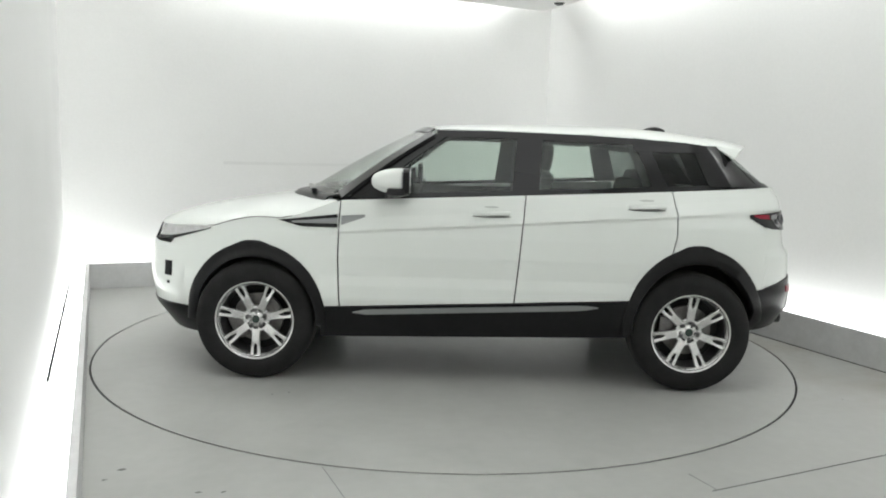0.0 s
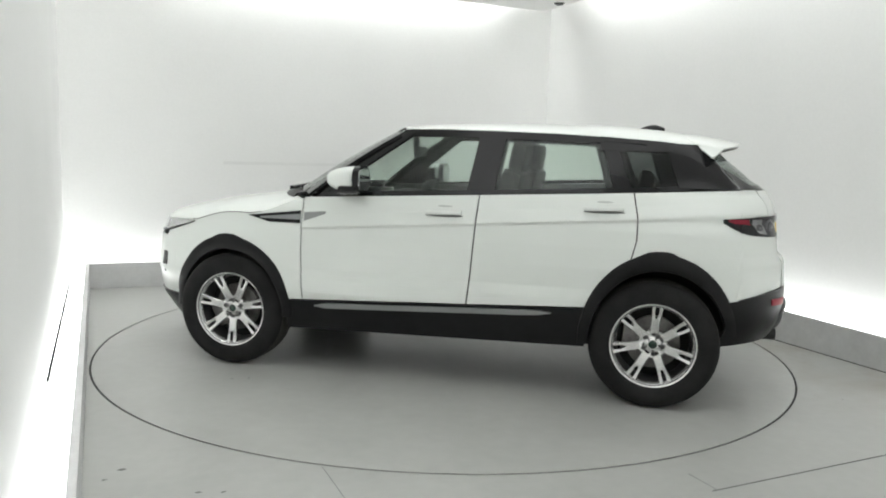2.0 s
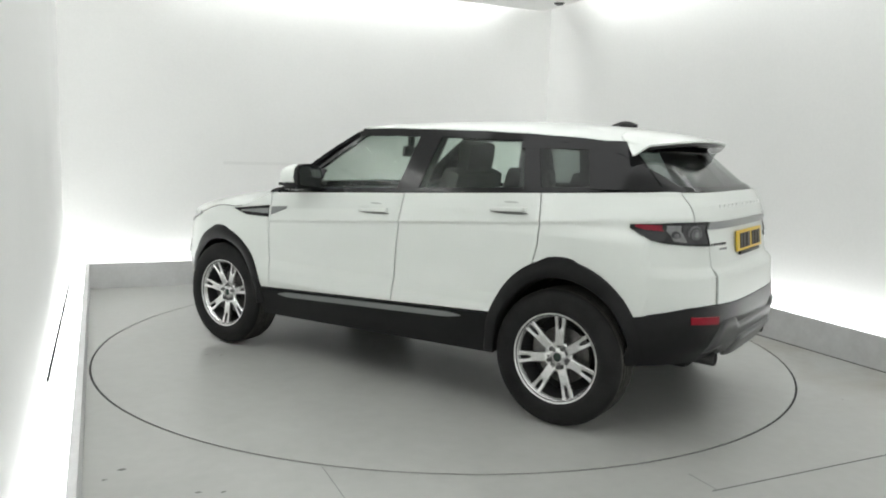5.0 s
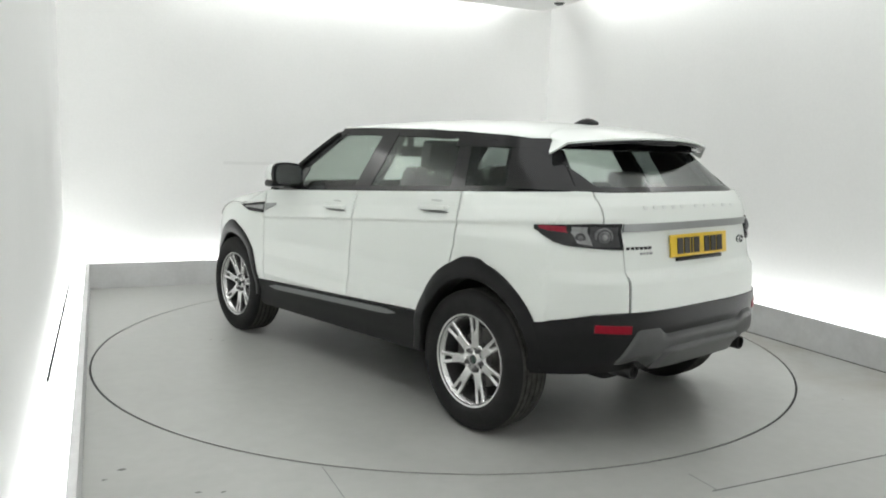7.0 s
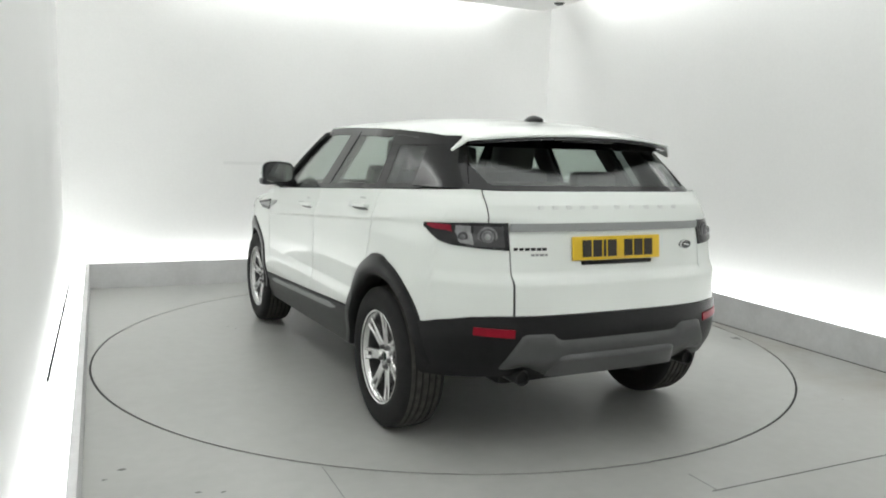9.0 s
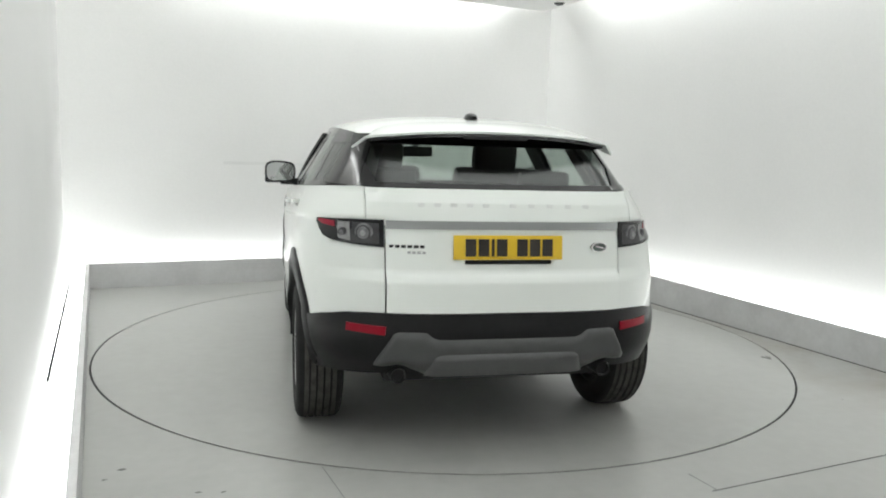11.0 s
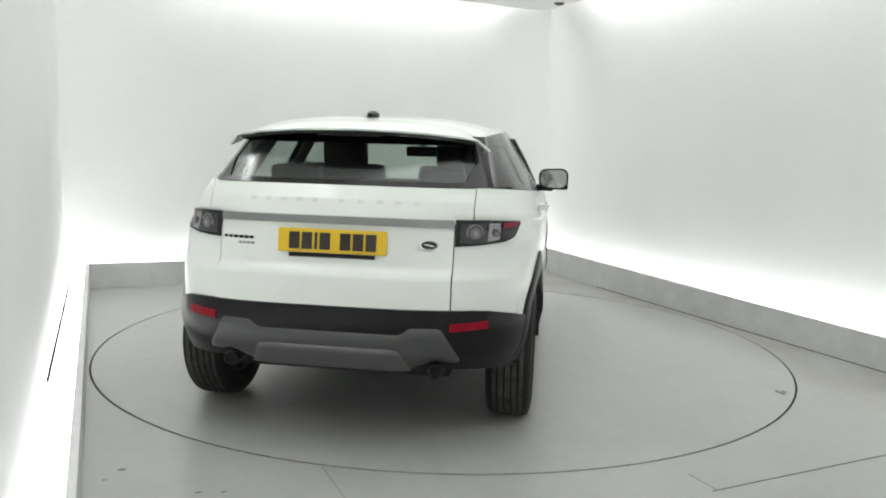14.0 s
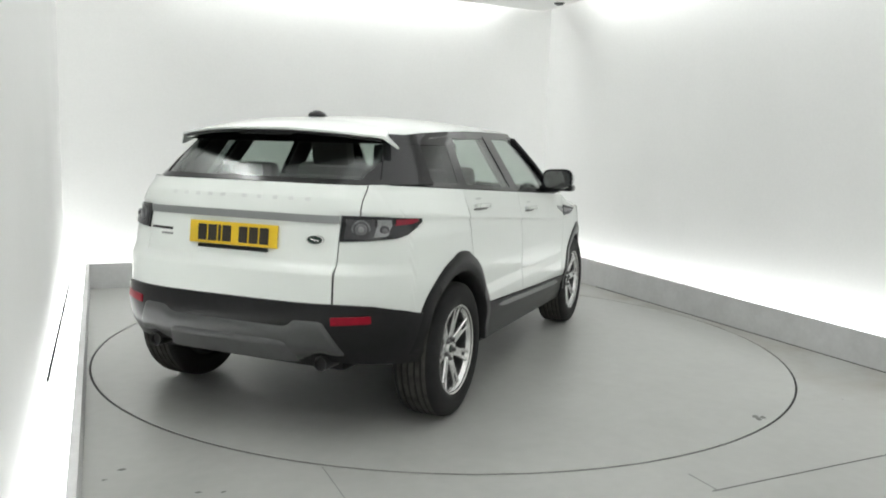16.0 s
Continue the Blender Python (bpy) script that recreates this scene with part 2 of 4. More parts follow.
def build_booth():
    # floor: a ring round the turntable pit out to the walls
    bm = bmesh.new()
    n = 160
    rin, rim = [], []
    for k in range(n):
        a = 2 * math.pi * k / n
        c, s = math.cos(a), math.sin(a)
        rin.append(bm.verts.new(((RADIUS + 0.014) * c + TU, (RADIUS + 0.014) * s + TV, 0)))
        du = (WR if c > 0 else WL) / c if abs(c) > 1e-6 else 1e9
        dv = (WB if s > 0 else WN) / s if abs(s) > 1e-6 else 1e9
        d = min(du, dv)
        rim.append(bm.verts.new((d * c, d * s, 0)))
    low = [bm.verts.new((v.co.x, v.co.y, -0.06)) for v in rin]
    for k in range(n):
        j = (k + 1) % n
        bm.faces.new((rin[k], rim[k], rim[j], rin[j]))
        bm.faces.new((rin[k], rin[j], low[j], low[k]))
    corners = [bm.verts.new((x, y, 0)) for x, y in rect(WL, WR, WN, WB)]
    for c in corners:
        near = sorted(range(n), key=lambda k: (rim[k].co - c.co).length)[:2]
        bm.faces.new((rim[near[0]], c, rim[near[1]]))
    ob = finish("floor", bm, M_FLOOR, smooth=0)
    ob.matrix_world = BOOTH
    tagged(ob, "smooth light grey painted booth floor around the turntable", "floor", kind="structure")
    # the gap's shade is coloured in by a black ring below the surface
    bm = lathe([(RADIUS - 0.02, -0.007), (RADIUS + 0.03, -0.007), (RADIUS + 0.03, -0.05), (RADIUS - 0.02, -0.05), (RADIUS - 0.02, -0.007)], 192)
    bmesh.ops.transform(bm, matrix=pose(TX, TY, 0, 90), verts=bm.verts)
    tagged(finish("turntable_seal", bm, M_SEAM), "black strip that darkens the gap round the turntable", "seal", kind="structure")
    slab("floor_pit", rect(-2.6, 2.6, -2.6, 2.6), -0.10, -0.06, M_SEAM)
    tagged(bpy.data.objects["floor_pit"], "dark pit under the turntable edge gap", "floor", kind="structure")
    # walls
    t = 0.12
    for name, r, txt in (("wall_back", rect(WL, WR, WB, WB + t), "plain white painted wall behind the turntable"),
                         ("wall_left", rect(WL - t, WL, WN, WB + t), "plain white painted side wall beside the glowing ledge"),
                         ("wall_right", rect(WR, WR + t, WN, WB + t), "plain white painted side wall above the kerb"),
                         ("wall_near", rect(WL - t, WR + t, WN - t, WN), "plain white painted wall closing the booth")):
        tagged(slab(name, r, 0, TOP, M_WALL), txt, "wall", kind="structure")
    # kerbs: upstands in front of the ledge lights
    k = 0.035
    ur = lambda v: 2.54 + 0.02 * v
    ul = lambda v: -2.441 + 0.0098 * v
    for name, r in (("kerb_left", [(ul(V_NEAR) - k, V_NEAR), (ul(V_NEAR), V_NEAR), (ul(V_BACK), V_BACK), (ul(V_BACK) - k, V_BACK)]),
                    ("kerb_back", rect(ul(V_BACK) - k, ur(V_BACK) + k, V_BACK, V_BACK + k)),
                    ("kerb_right", [(ur(V_NEAR), V_NEAR), (ur(V_NEAR) + k, V_NEAR), (ur(V_BACK) + k, V_BACK), (ur(V_BACK), V_BACK)]),
                    ("kerb_near", rect(U_LEFT - k, U_RIGHT + k, V_NEAR - k, V_NEAR))):
        ob = tagged(slab(name, r, 0, KERB_H, M_KERB), "low pale grey painted kerb board edging the floor", "kerb", kind="structure")
        if name == "kerb_right":
            for v in ob.data.vertices:
                if v.co.z > 0.1:
                    v.co.z = 0.256 + 0.0115 * v.co.y
    tagged(slab("kerb_joint", [(ur(-4.5) - 0.004, -4.5), (ur(-4.5) + 0.002, -4.5), (ur(1.6) + 0.002, 1.6), (ur(1.6) - 0.004, 1.6)], 0.0, 0.007, M_JOINT),
           "dark dirty joint where the kerb meets the floor", "joint", kind="structure")
    # glowing diffusers behind the kerbs; the near one is added fill, out of view
    e, g2 = 0.004, 0.004
    for name, r in (("ledge_light_left", [(WL + g2, V_NEAR), (ul(V_NEAR) - k - e, V_NEAR), (ul(V_BACK) - k - e, V_BACK), (WL + g2, V_BACK)]),
                    ("ledge_light_back", rect(WL + g2, WR - g2, V_BACK + k + e, WB - g2)),
                    ("ledge_light_near", rect(WL + 0.3, WR - 0.3, WN + g2, V_NEAR - k - e)),
                    ("ledge_light_right", [(ur(V_NEAR) + k + e, V_NEAR), (WR - g2, V_NEAR), (WR - g2, V_BACK), (ur(V_BACK) + k + e, V_BACK)])):
        tagged(slab(name, r, KERB_H - 0.05, KERB_H - 0.03, M_LEDGE_L if "left" in name else M_LEDGE), "long white glowing light strip behind the kerb", "light strip", kind="structure")
    for name, r in (("ledge_bed_left", [(WL, V_NEAR), (ul(V_NEAR) - k, V_NEAR), (ul(V_BACK) - k, WB), (WL, WB)]), ("ledge_bed_right", [(ur(V_NEAR) + k, V_NEAR), (WR, V_NEAR), (WR, WB), (ur(V_BACK) + k, WB)]),
                    ("ledge_bed_back", rect(ul(V_BACK) - k, ur(V_BACK) + k, V_BACK + k, WB))):
        tagged(slab(name, r, 0.0, KERB_H - 0.07, M_WALL), "white bed of the light trough behind the kerb", "ledge", kind="structure")
    # the dark slot seen along part of the ledge
    tagged(slab("ledge_slot", [(-2.621, -0.95), (-2.606, -0.95), (-2.561, 1.95), (-2.577, 1.95)], KERB_H - 0.034, KERB_H - 0.022, M_SEAM),
           "thin dark joint beside the glowing ledge", "joint", kind="structure")
    # ceiling, its edge set back from the walls, and the cove above
    tagged(slab("ceiling", rect(WL + 0.27, WR - 0.27, WN + 0.27, WB - 0.27), CEIL, CEIL + 0.04, M_CEIL),
           "white suspended ceiling with a lit gap along the walls", "ceiling", kind="structure")
    tagged(slab("ceiling_cove", rect(WL - t, WR + t, WN - t, WB + t), TOP, TOP + 0.1, M_CEIL),
           "white top of the light cove", "ceiling", kind="structure")
    for i, (v0, v1) in enumerate(((-4.2, -2.9), (-2.5, -1.2), (-0.8, 0.5), (0.9, 2.0))):
        tagged(slab("ceiling_light_%d" % (i + 1), rect(-1.7, 1.7, v0, v1), CEIL - 0.02, CEIL - 0.003, M_PANEL),
               "large flat white light panel on the ceiling", "ceiling light", kind="structure")
    c0, c1 = 0.07, 0.22
    for name, r in (("cove_light_back", rect(WL + 0.75, WR - 0.75, WB - c1, WB - c0)),
                    ("cove_light_right", rect(WR - c1, WR - c0, -2.7, WB - 0.95)),
                    # the left and near strips are added, unseen, to brighten car and left side
                    ("cove_light_left", rect(WL + c0, WL + c1, WN + 0.6, WB - 0.95)),
                    ("cove_light_near", rect(WL + 0.75, WR - 0.75, WN + c0, WN + c1))):
        tagged(slab(name, r, CEIL + 0.20, CEIL + 0.23, M_COVE), "long white light strip hidden in the ceiling cove", "light strip", kind="structure")


build_booth()


def build_booth_details():
    joints = ((0.0, 2.45, -2.80, -2.794), (0.027, 0.031, -2.794, -2.62), (-1.486, -1.483, -2.45, -1.96))
    for i, (u0, u1, v0, v1) in enumerate(joints):
        tagged(slab("floor_joint_%d" % (i + 1), rect(u0, u1, v0, v1), 0.0, 0.0015, M_JOINT2 if i else M_JOINT), "thin dark joint between floor panels", "joint", kind="structure")
    # low strip on the back wall, slightly darker than the wall paint
    tagged(slab("wall_trim", rect(-1.12, 0.75, WB - 0.010, WB), 1.212, 1.242, M_WALL_STRIP), "thin pale grey strip along the wall", "trim", kind="structure")
    bm = lathe([(0.0, -0.022), (0.030, -0.022), (0.045, -0.014), (0.060, 0.0), (0.0, 0.0)], 28)
    bmesh.ops.transform(bm, matrix=BOOTH @ pose(2.386, 2.296, CEIL, 90), verts=bm.verts)
    tagged(finish("ceiling_sensor", bm, M_INK2), "small dark round sensor on the ceiling", "sensor")
    rnd = random.Random(11)
    for u0, v0, r in ((-2.303, -1.682, 0.022), (-2.372, -1.766, 0.014), (-2.027, -2.027, 0.02), (-1.93, -2.06, 0.012)):
        bm = bmesh.new()
        vs = []
        for i in range(10):
            a = 2 * math.pi * i / 10
            q = r * rnd.uniform(0.4, 1.0)
            vs.append(bm.verts.new((u0 + 1.3 * q * math.cos(a), v0 + 0.7 * q * math.sin(a), 0.0014)))
        bm.faces.new(vs)
        ob = finish("floor_mark", bm, M_SCUFF, smooth=0)
        ob.matrix_world = BOOTH
        tagged(ob, "small dark chip in the floor paint", "mark", kind="structure")


M_INK2 = mat("dark_grey_plastic", (0.05, 0.05, 0.05), 0.5)
build_booth_details()


# ---- the turntable ----
def build_turntable():
    bm = lathe([(0.0, 0.0), (RADIUS - 0.026, 0.0), (RADIUS - 0.0, 0.0), (RADIUS, -0.003), (RADIUS, -0.006), (RADIUS - 0.022, -0.006), (RADIUS - 0.022, -0.055), (0.0, -0.055)], 192)
    bmesh.ops.transform(bm, matrix=pose(0, 0, 0, 90), verts=bm.verts)
    bmesh.ops.dissolve_degenerate(bm, edges=bm.edges, dist=1e-5)
    root = finish("turntable", bm, M_TABLE, smooth=30)
    tagged(root, "large round light grey turntable flush with the floor", "turntable")
    rnd = random.Random(5)
    bits = bmesh.new()
    for k in range(3):
        vs = []
        cx, cy = -0.78 + rnd.uniform(-0.03, 0.03), -2.215 + rnd.uniform(-0.03, 0.03)
        for i in range(9):
            a = 2 * math.pi * i / 9
            r = rnd.uniform(0.6, 1.0)
            vs.append(bits.verts.new((cx + 0.035 * r * math.cos(a), cy + 0.02 * r * math.sin(a), 0.0015)))
        bits.faces.new(vs)
    part("scuff", bits, M_SCUFF, root, "small dark scuff on the paint", smooth=0)
    return root


turntable = build_turntable()


# ---- the car: shape of the body, x forward, y to its left, z up ----
w_of = table((0.20, 0.86), (0.30, 0.90), (0.42, 0.935), (0.52, 0.955), (0.60, 0.953), (0.66, 0.944), (0.78, 0.948), (0.90, 0.944),
             (1.00, 0.936), (1.08, 0.925), (1.15, 0.910), (1.20, 0.896), (1.27, 0.872))
xr_of = table((0.28, -1.90), (0.37, -1.975), (0.48, -2.04), (0.60, -2.062), (0.70, -2.058), (0.83, -2.050), (0.88, -2.018), (1.0, -1.998),
              (1.1, -1.986), (1.18, -1.955), (1.25, -1.908))
xf_of = table((0.25, 2.03), (0.40, 2.15), (0.60, 2.185), (0.80, 2.15), (0.93, 2.09), (1.05, 1.9))
nr_of = table((0.3, 3.7), (1.06, 3.7), (1.13, 4.5), (1.25, 6.0))
X0R, X0F, NF = -0.95, 0.95, 2.9
HUB_X, HUB_Z = 1.33, 0.362


def crease(x, z):
    """A shoulder line rising to the rear, sharp below and soft above."""
    d = z - (0.981 - 0.0715 * x)
    fade = min(1, max(0, (0.95 - x) / 0.2))
    return fade * (0.011 * max(0.0, 1 - d / 0.075) if d > 0 else 0.011 * max(0.0, 1 + d / 0.013))


def ww(x, z):
    """Half width of the body, drawn in towards the rear near the belt line."""
    w = w_of(z) + crease(x, z)
    if x < -0.7:
        w -= 0.135 * min(1, (-0.7 - x) / 1.1) ** 2 * max(0.0, min(1, (z - 1.00) / 0.22))
    return w


def side_y(x, z):
    w = ww(x, z)
    if x < X0R:
        n, a = nr_of(z), X0R - xr_of(z)
        return w * max(0.0, 1 - min(1, ((X0R - x) / a)) ** n) ** (1 / n)
    if x > X0F:
        a = xf_of(z) - X0F
        return w * max(0.0, 1 - min(1, ((x - X0F) / a)) ** NF) ** (1 / NF)
    return w


def rear_x(y, z):
    n, a, w = nr_of(z), X0R - xr_of(z), ww(-1.95, z)
    return X0R - a * max(0.0, 1 - min(1, abs(y) / w) ** n) ** (1 / n)


def rear_p(phi, z):
    """A point of the rear corner, phi from 0 at the side to 90 at the middle."""
    n, a = nr_of(z), X0R - xr_of(z)
    c, s = max(0.0, math.cos(radians(phi))), math.sin(radians(phi))
    x = X0R - a * s ** (2 / n)
    return x, ww(x, z) * c ** (2 / n), z


def front_p(phi, z):
    a, w = xf_of(z) - X0F, w_of(z)
    c, s = max(0.0, math.cos(radians(phi))), math.sin(radians(phi))
    return X0F + a * s ** (2 / NF), w * c ** (2 / NF), z


def phi_x(x, z):
    n, a = nr_of(z), X0R - xr_of(z)
    return math.degrees(math.asin(min(1, ((X0R - x) / a)) ** (n / 2)))


def phi_y(y, z):
    return math.degrees(math.acos(min(1, y / ww(-1.95, z)) ** (nr_of(z) / 2)))


def on_x(x, z):
    return x, side_y(x, z), z


def on_y(y, z):
    return rear_x(y, z), y, z


def belt(x):
    return 1.157 - 0.0522 * max(x, -1.8)


def sill_top(x):
    return 0.513 - 0.05 * x


dlo_top = table((-1.65, 1.466), (-1.476, 1.484), (-1.3, 1.503), (-1.02, 1.522), (-0.70, 1.536), (-0.325, 1.544), (-0.05, 1.548), (0.25, 1.545), (0.9, 1.53))


# glasshouse; NC squares off its rear corners
NC = 5.5


def xg_of(z):
    return -1.892 + (z - 1.245) * 1.20


def glass_w(x, z):
    w = 0.888 - 0.60 * (z - belt(min(x, 0.9)))
    if x > 0.2:
        w -= 0.05 * ((x - 0.2) / 0.6) ** 2
    if x < -0.7:
        w -= 0.13 * min(1.1, -0.7 - x) ** 2 + 0.022 * min(1, (-0.7 - x) / 0.5)
    return w


def cab_y(x, z):
    w = glass_w(x, z)
    if x < -0.95:
        a = -0.95 - xg_of(z)
        w *= max(0.0, 1 - min(1, ((-0.95 - x) / a)) ** NC) ** (1 / NC)
    return w


def cab_p(phi, z):
    c, s = max(0.0, math.cos(radians(phi))), math.sin(radians(phi))
    a = -0.95 - xg_of(z)
    x = -0.95 - a * s ** (2 / NC)
    return x, glass_w(x, z) * c ** (2 / NC), z


def cab_phi_x(x, z):
    a = -0.95 - xg_of(z)
    return math.degrees(math.asin(min(1, (-0.95 - x) / a) ** (NC / 2)))


def cab_phi_y(y, z):
    return math.degrees(math.acos(min(1, y / glass_w(-1.85, z)) ** (NC / 2)))


def mirror(grid):
    return [[(p[0], -p[1], p[2]) for p in row] for row in grid]


def out(grid, d):
    """The grid moved outwards by d, sideways and to the rear or front."""
    P = np.array(grid, float)
    n = np.cross(np.gradient(P, axis=0), np.gradient(P, axis=1))
    n /= np.linalg.norm(n, axis=2, keepdims=True) + 1e-12
    mid = P.mean(axis=(0, 1)) - np.array([0, 0, 0.8])
    if (n.mean(axis=(0, 1)) * mid).sum() < 0:
        n = -n
    return P + n * d


def panel(name, grid, material, parent, thick=0.012, label="", both=True, smooth=35):
    """A body panel of the car's left side, and its mirror image."""
    made = []
    for g in ([grid, mirror(grid)] if both else [grid]):
        P = np.array(g, float)
        n = np.cross(np.gradient(P, axis=0), np.gradient(P, axis=1)).mean(axis=(0, 1))
        mid = P.mean(axis=(0, 1)) - np.array([0, 0, 0.75])
        made.append(part(name, sheet(g, thick, flip=(n * mid).sum() < 0), material, parent, label, smooth))
    return made


def quad(xl, xr, zb, zt, nx, nz, fn=on_x):
    nz = int(nz * 1.5)
    g = []
    for i in range(nx + 1):
        row = []
        for j in range(nz + 1):
            t, s = j / nz, i / nx
            xm = (xl(0.8) + xr(0.8)) / 2
            z0 = lerp(zb(xm), zt(xm), t)
            x = lerp(xl(z0), xr(z0), s)
            z = lerp(zb(x), zt(x), t)
            row.append(fn(lerp(xl(z), xr(z), s), z))
        g.append(row)
    return g


def arch(rear):
    return (-HUB_X, 0.405, 0.475) if rear else (HUB_X, 0.405, 0.435)


def arch_z(x, rear):
    cx, rx, rz = arch(rear)
    d = (x - cx) / rx
    return HUB_Z + 0.02 + rz * math.sqrt(max(0.0, 1 - d * d))


def arch_cols(rear, x_lo, x_hi, n=22):
    cx, rx, rz = arch(rear)
    xs = [cx + rx * math.cos(math.pi * k / n) for k in range(n + 1)]
    return [x for x in xs if x_lo < x < x_hi]


hood_edge = table((0.70, 1.112), (0.83, 1.106), (0.95, 1.06), (1.05, 1.018), (1.165, 0.996), (1.27, 0.999), (1.36, 0.994), (1.46, 0.972), (1.58, 0.934), (1.80, 0.922), (2.1, 0.90))
GAPW = 0.0038


def door_cut_f(z):
    return 0.812 + 0.02 * math.sin(max(0, min(1, (z - 0.48) / 0.63)) * math.pi) * 0.6


def door_cut_b(z):
    return float(np.interp(z, [0.48, 0.72, 1.0, 1.2], [-0.232, -0.254, -0.274, -0.290]))


def door_cut_c(z):
    c = float(np.interp(z, [0.84, 0.95, 1.07, 1.22], [-1.165, -1.19, -1.19, -1.16]))
    cx, rx, rz = arch(True)
    d = (z - HUB_Z - 0.02) / rz
    a = cx + rx * math.sqrt(max(0.0, 1 - d * d)) if d < 1 else -9
    return max(c, a)


def gate_w(z):
    """Half width of the tailgate: it steps out above the lamps."""
    return 0.560 if z < 1.078 else 0.642 if z > 1.092 else lerp(0.560, 0.642, (z - 1.078) / 0.014)


def build_body(car):
    # front wing
    xs = [0.825, 0.85, 0.88, 0.91] + sorted(arch_cols(False, 0.0, 3.0)) + [1.745, 1.78]
    g = []
    for x in xs:
        lo = arch_z(x, False) if abs(x - HUB_X) < 0.4049 else (sill_top(x) if x < HUB_X else 0.42)
        g.append([on_x(door_cut_f(z) + GAPW if x < 0.84 else x, z) for z in np.linspace(lo, hood_edge(x) - 0.004, 50)])
    panel("front_wing", g, M_PAINT, car)
    # front bumper round the corner to the middle
    g = []
    for k in range(25):
        ph = lerp(math.degrees(math.asin(((1.783 - X0F) / (xf_of(0.6) - X0F)) ** (NF / 2))), 90, (k / 24) ** 0.8)
        g.append([front_p(ph, z) for z in np.linspace(0.425, 0.80 if k > 2 else 0.86, 11)])
    panel("front_bumper", g, M_PAINT, car)
    g = []
    for k in range(25):
        ph = lerp(math.degrees(math.asin(((1.70 - X0F) / (xf_of(0.4) - X0F)) ** (NF / 2))), 90, (k / 24) ** 0.8)
        g.append([front_p(ph, z) for z in np.linspace(0.25, 0.422, 6)])
    panel("front_bumper_lower", out(g, 0.008), M_CLAD, car, label="black textured lower bumper")
    # grille between the headlamps
    g = [[front_p(lerp(66, 90, k / 14), z) for z in np.linspace(0.803, 0.905, 6)] for k in range(15)]
    panel("grille", g, M_BLACK, car, label="dark front grille")
    # headlamps
    g = []
    for k in range(17):
        x = lerp(1.60, 2.0, k / 16)
        top = min(hood_edge(x) - 0.004, 0.925)
        lo = float(np.interp(x, [1.60, 1.70, 1.80, 1.88, 2.0], [0.912, 0.880, 0.850, 0.828, 0.815]))
        g.append([on_x(x, z) for z in np.linspace(lo, top, 6)])
    panel("headlamp", out(g, 0.004), M_LENS, car, label="clear headlamp with dark lower edge")
    g2 = [[r[0] for r in [row]] + [tuple(lerp(np.array(row[0]), np.array(row[5]), 0.22))] for row in g]
    panel("headlamp_edge", out(g2, 0.008), M_BLACK, car, 0.006)
    # fog lamp recess in the bumper corner
    g = [[on_x(x, z) for z in np.linspace(0.60, 0.69, 6)] for x in np.linspace(1.88, 1.935, 5)]
    panel("fog_lamp", out(g, 0.004), M_CLAD, car, 0.01, label="small dark corner lamp grille")
    g = [[on_x(x, z) for z in np.linspace(0.548, 0.566, 3)] for x in np.linspace(1.90, 1.918, 3)]
    panel("washer_cap", out(g, 0.003), M_CLAD, car, 0.006)
    # bonnet
    zc_of = table((0.8, 1.15), (1.0, 1.13), (1.3, 1.095), (1.6, 1.055), (1.9, 0.995), (2.02, 0.955), (2.07, 0.925))
    g = []
    for i in range(31):
        k = lerp(-1, 1, i / 30)
        k = math.copysign(abs(k) ** 0.7, k)
        row = []
        for j in range(25):
            x = lerp(0.835 + 0.34 * (1 - k * k), 2.065, (j / 24) ** 0.9)
            e = hood_edge(x)
            z = e + (max(zc_of(x), e) - e) * (1 - abs(k) ** 3.2) ** 0.62
            row.append((x, side_y(x, e) * k, z))
        g.append(row)
    panel("bonnet", g, M_PAINT, car, both=False)
    # front door, rear door
    top = lambda x: belt(x) - 0.006
    panel("front_door", quad(lambda z: door_cut_b(z) + GAPW, lambda z: door_cut_f(z) - GAPW, sill_top, top, 22, 62), M_PAINT, car)
    panel("rear_door", quad(lambda z: door_cut_c(z) + GAPW, lambda z: door_cut_b(z) - GAPW, sill_top, top, 26, 62), M_PAINT, car)
    # rear quarter: from the rear door round the corner to the tailgate
    cols = []
    for x in [-1.165] + sorted([x for x in arch_cols(True, -1.74, -1.165)], reverse=True):
        lo = arch_z(x, True)
        cols.append([on_x(min(x, door_cut_c(z) - GAPW) if x > -1.2 else x, z) for z in np.linspace(max(lo, 0.5), belt(x) - 0.006, 60)])
    for k in range(1, 22):
        ph = lambda z: lerp(phi_x(-1.738, z), phi_y(gate_w(z) + 0.0055, z), k / 21)
        x = rear_p(ph(0.9), 0.9)[0]
        lo = float(np.interp(x, [-2.0, -1.93, -1.74], [0.694, 0.690, 0.642]))
        cols.append([rear_p(ph(z), z) for z in np.linspace(lo, belt(x) - 0.006, 60)])
    panel("rear_quarter", cols, M_PAINT, car)
    # tailgate
    # its lower part stands a little proud, below a fold under the plate
    fold = lambda z: 0.009 * max(0.0, min(1.0, (0.866 - z) / 0.014))
    g = [[(rear_x(k * gate_w(z), z) - fold(z), k * gate_w(z), z) for z in np.linspace(0.694, 1.243, 80)] for k in np.linspace(-1, 1, 41)]
    tg = panel("tailgate", g, M_PAINT, car, both=False)[0]
    g = [[on_y(y, z) for z in np.linspace(1.064, 1.101, 5)] for y in np.linspace(-0.557, 0.557, 25)]
    panel("tailgate_strip", out(g, 0.010), M_STRIP, tg, 0.012, "satin grey strip across the tailgate", both=False)
    # rear bumper
    cols = []
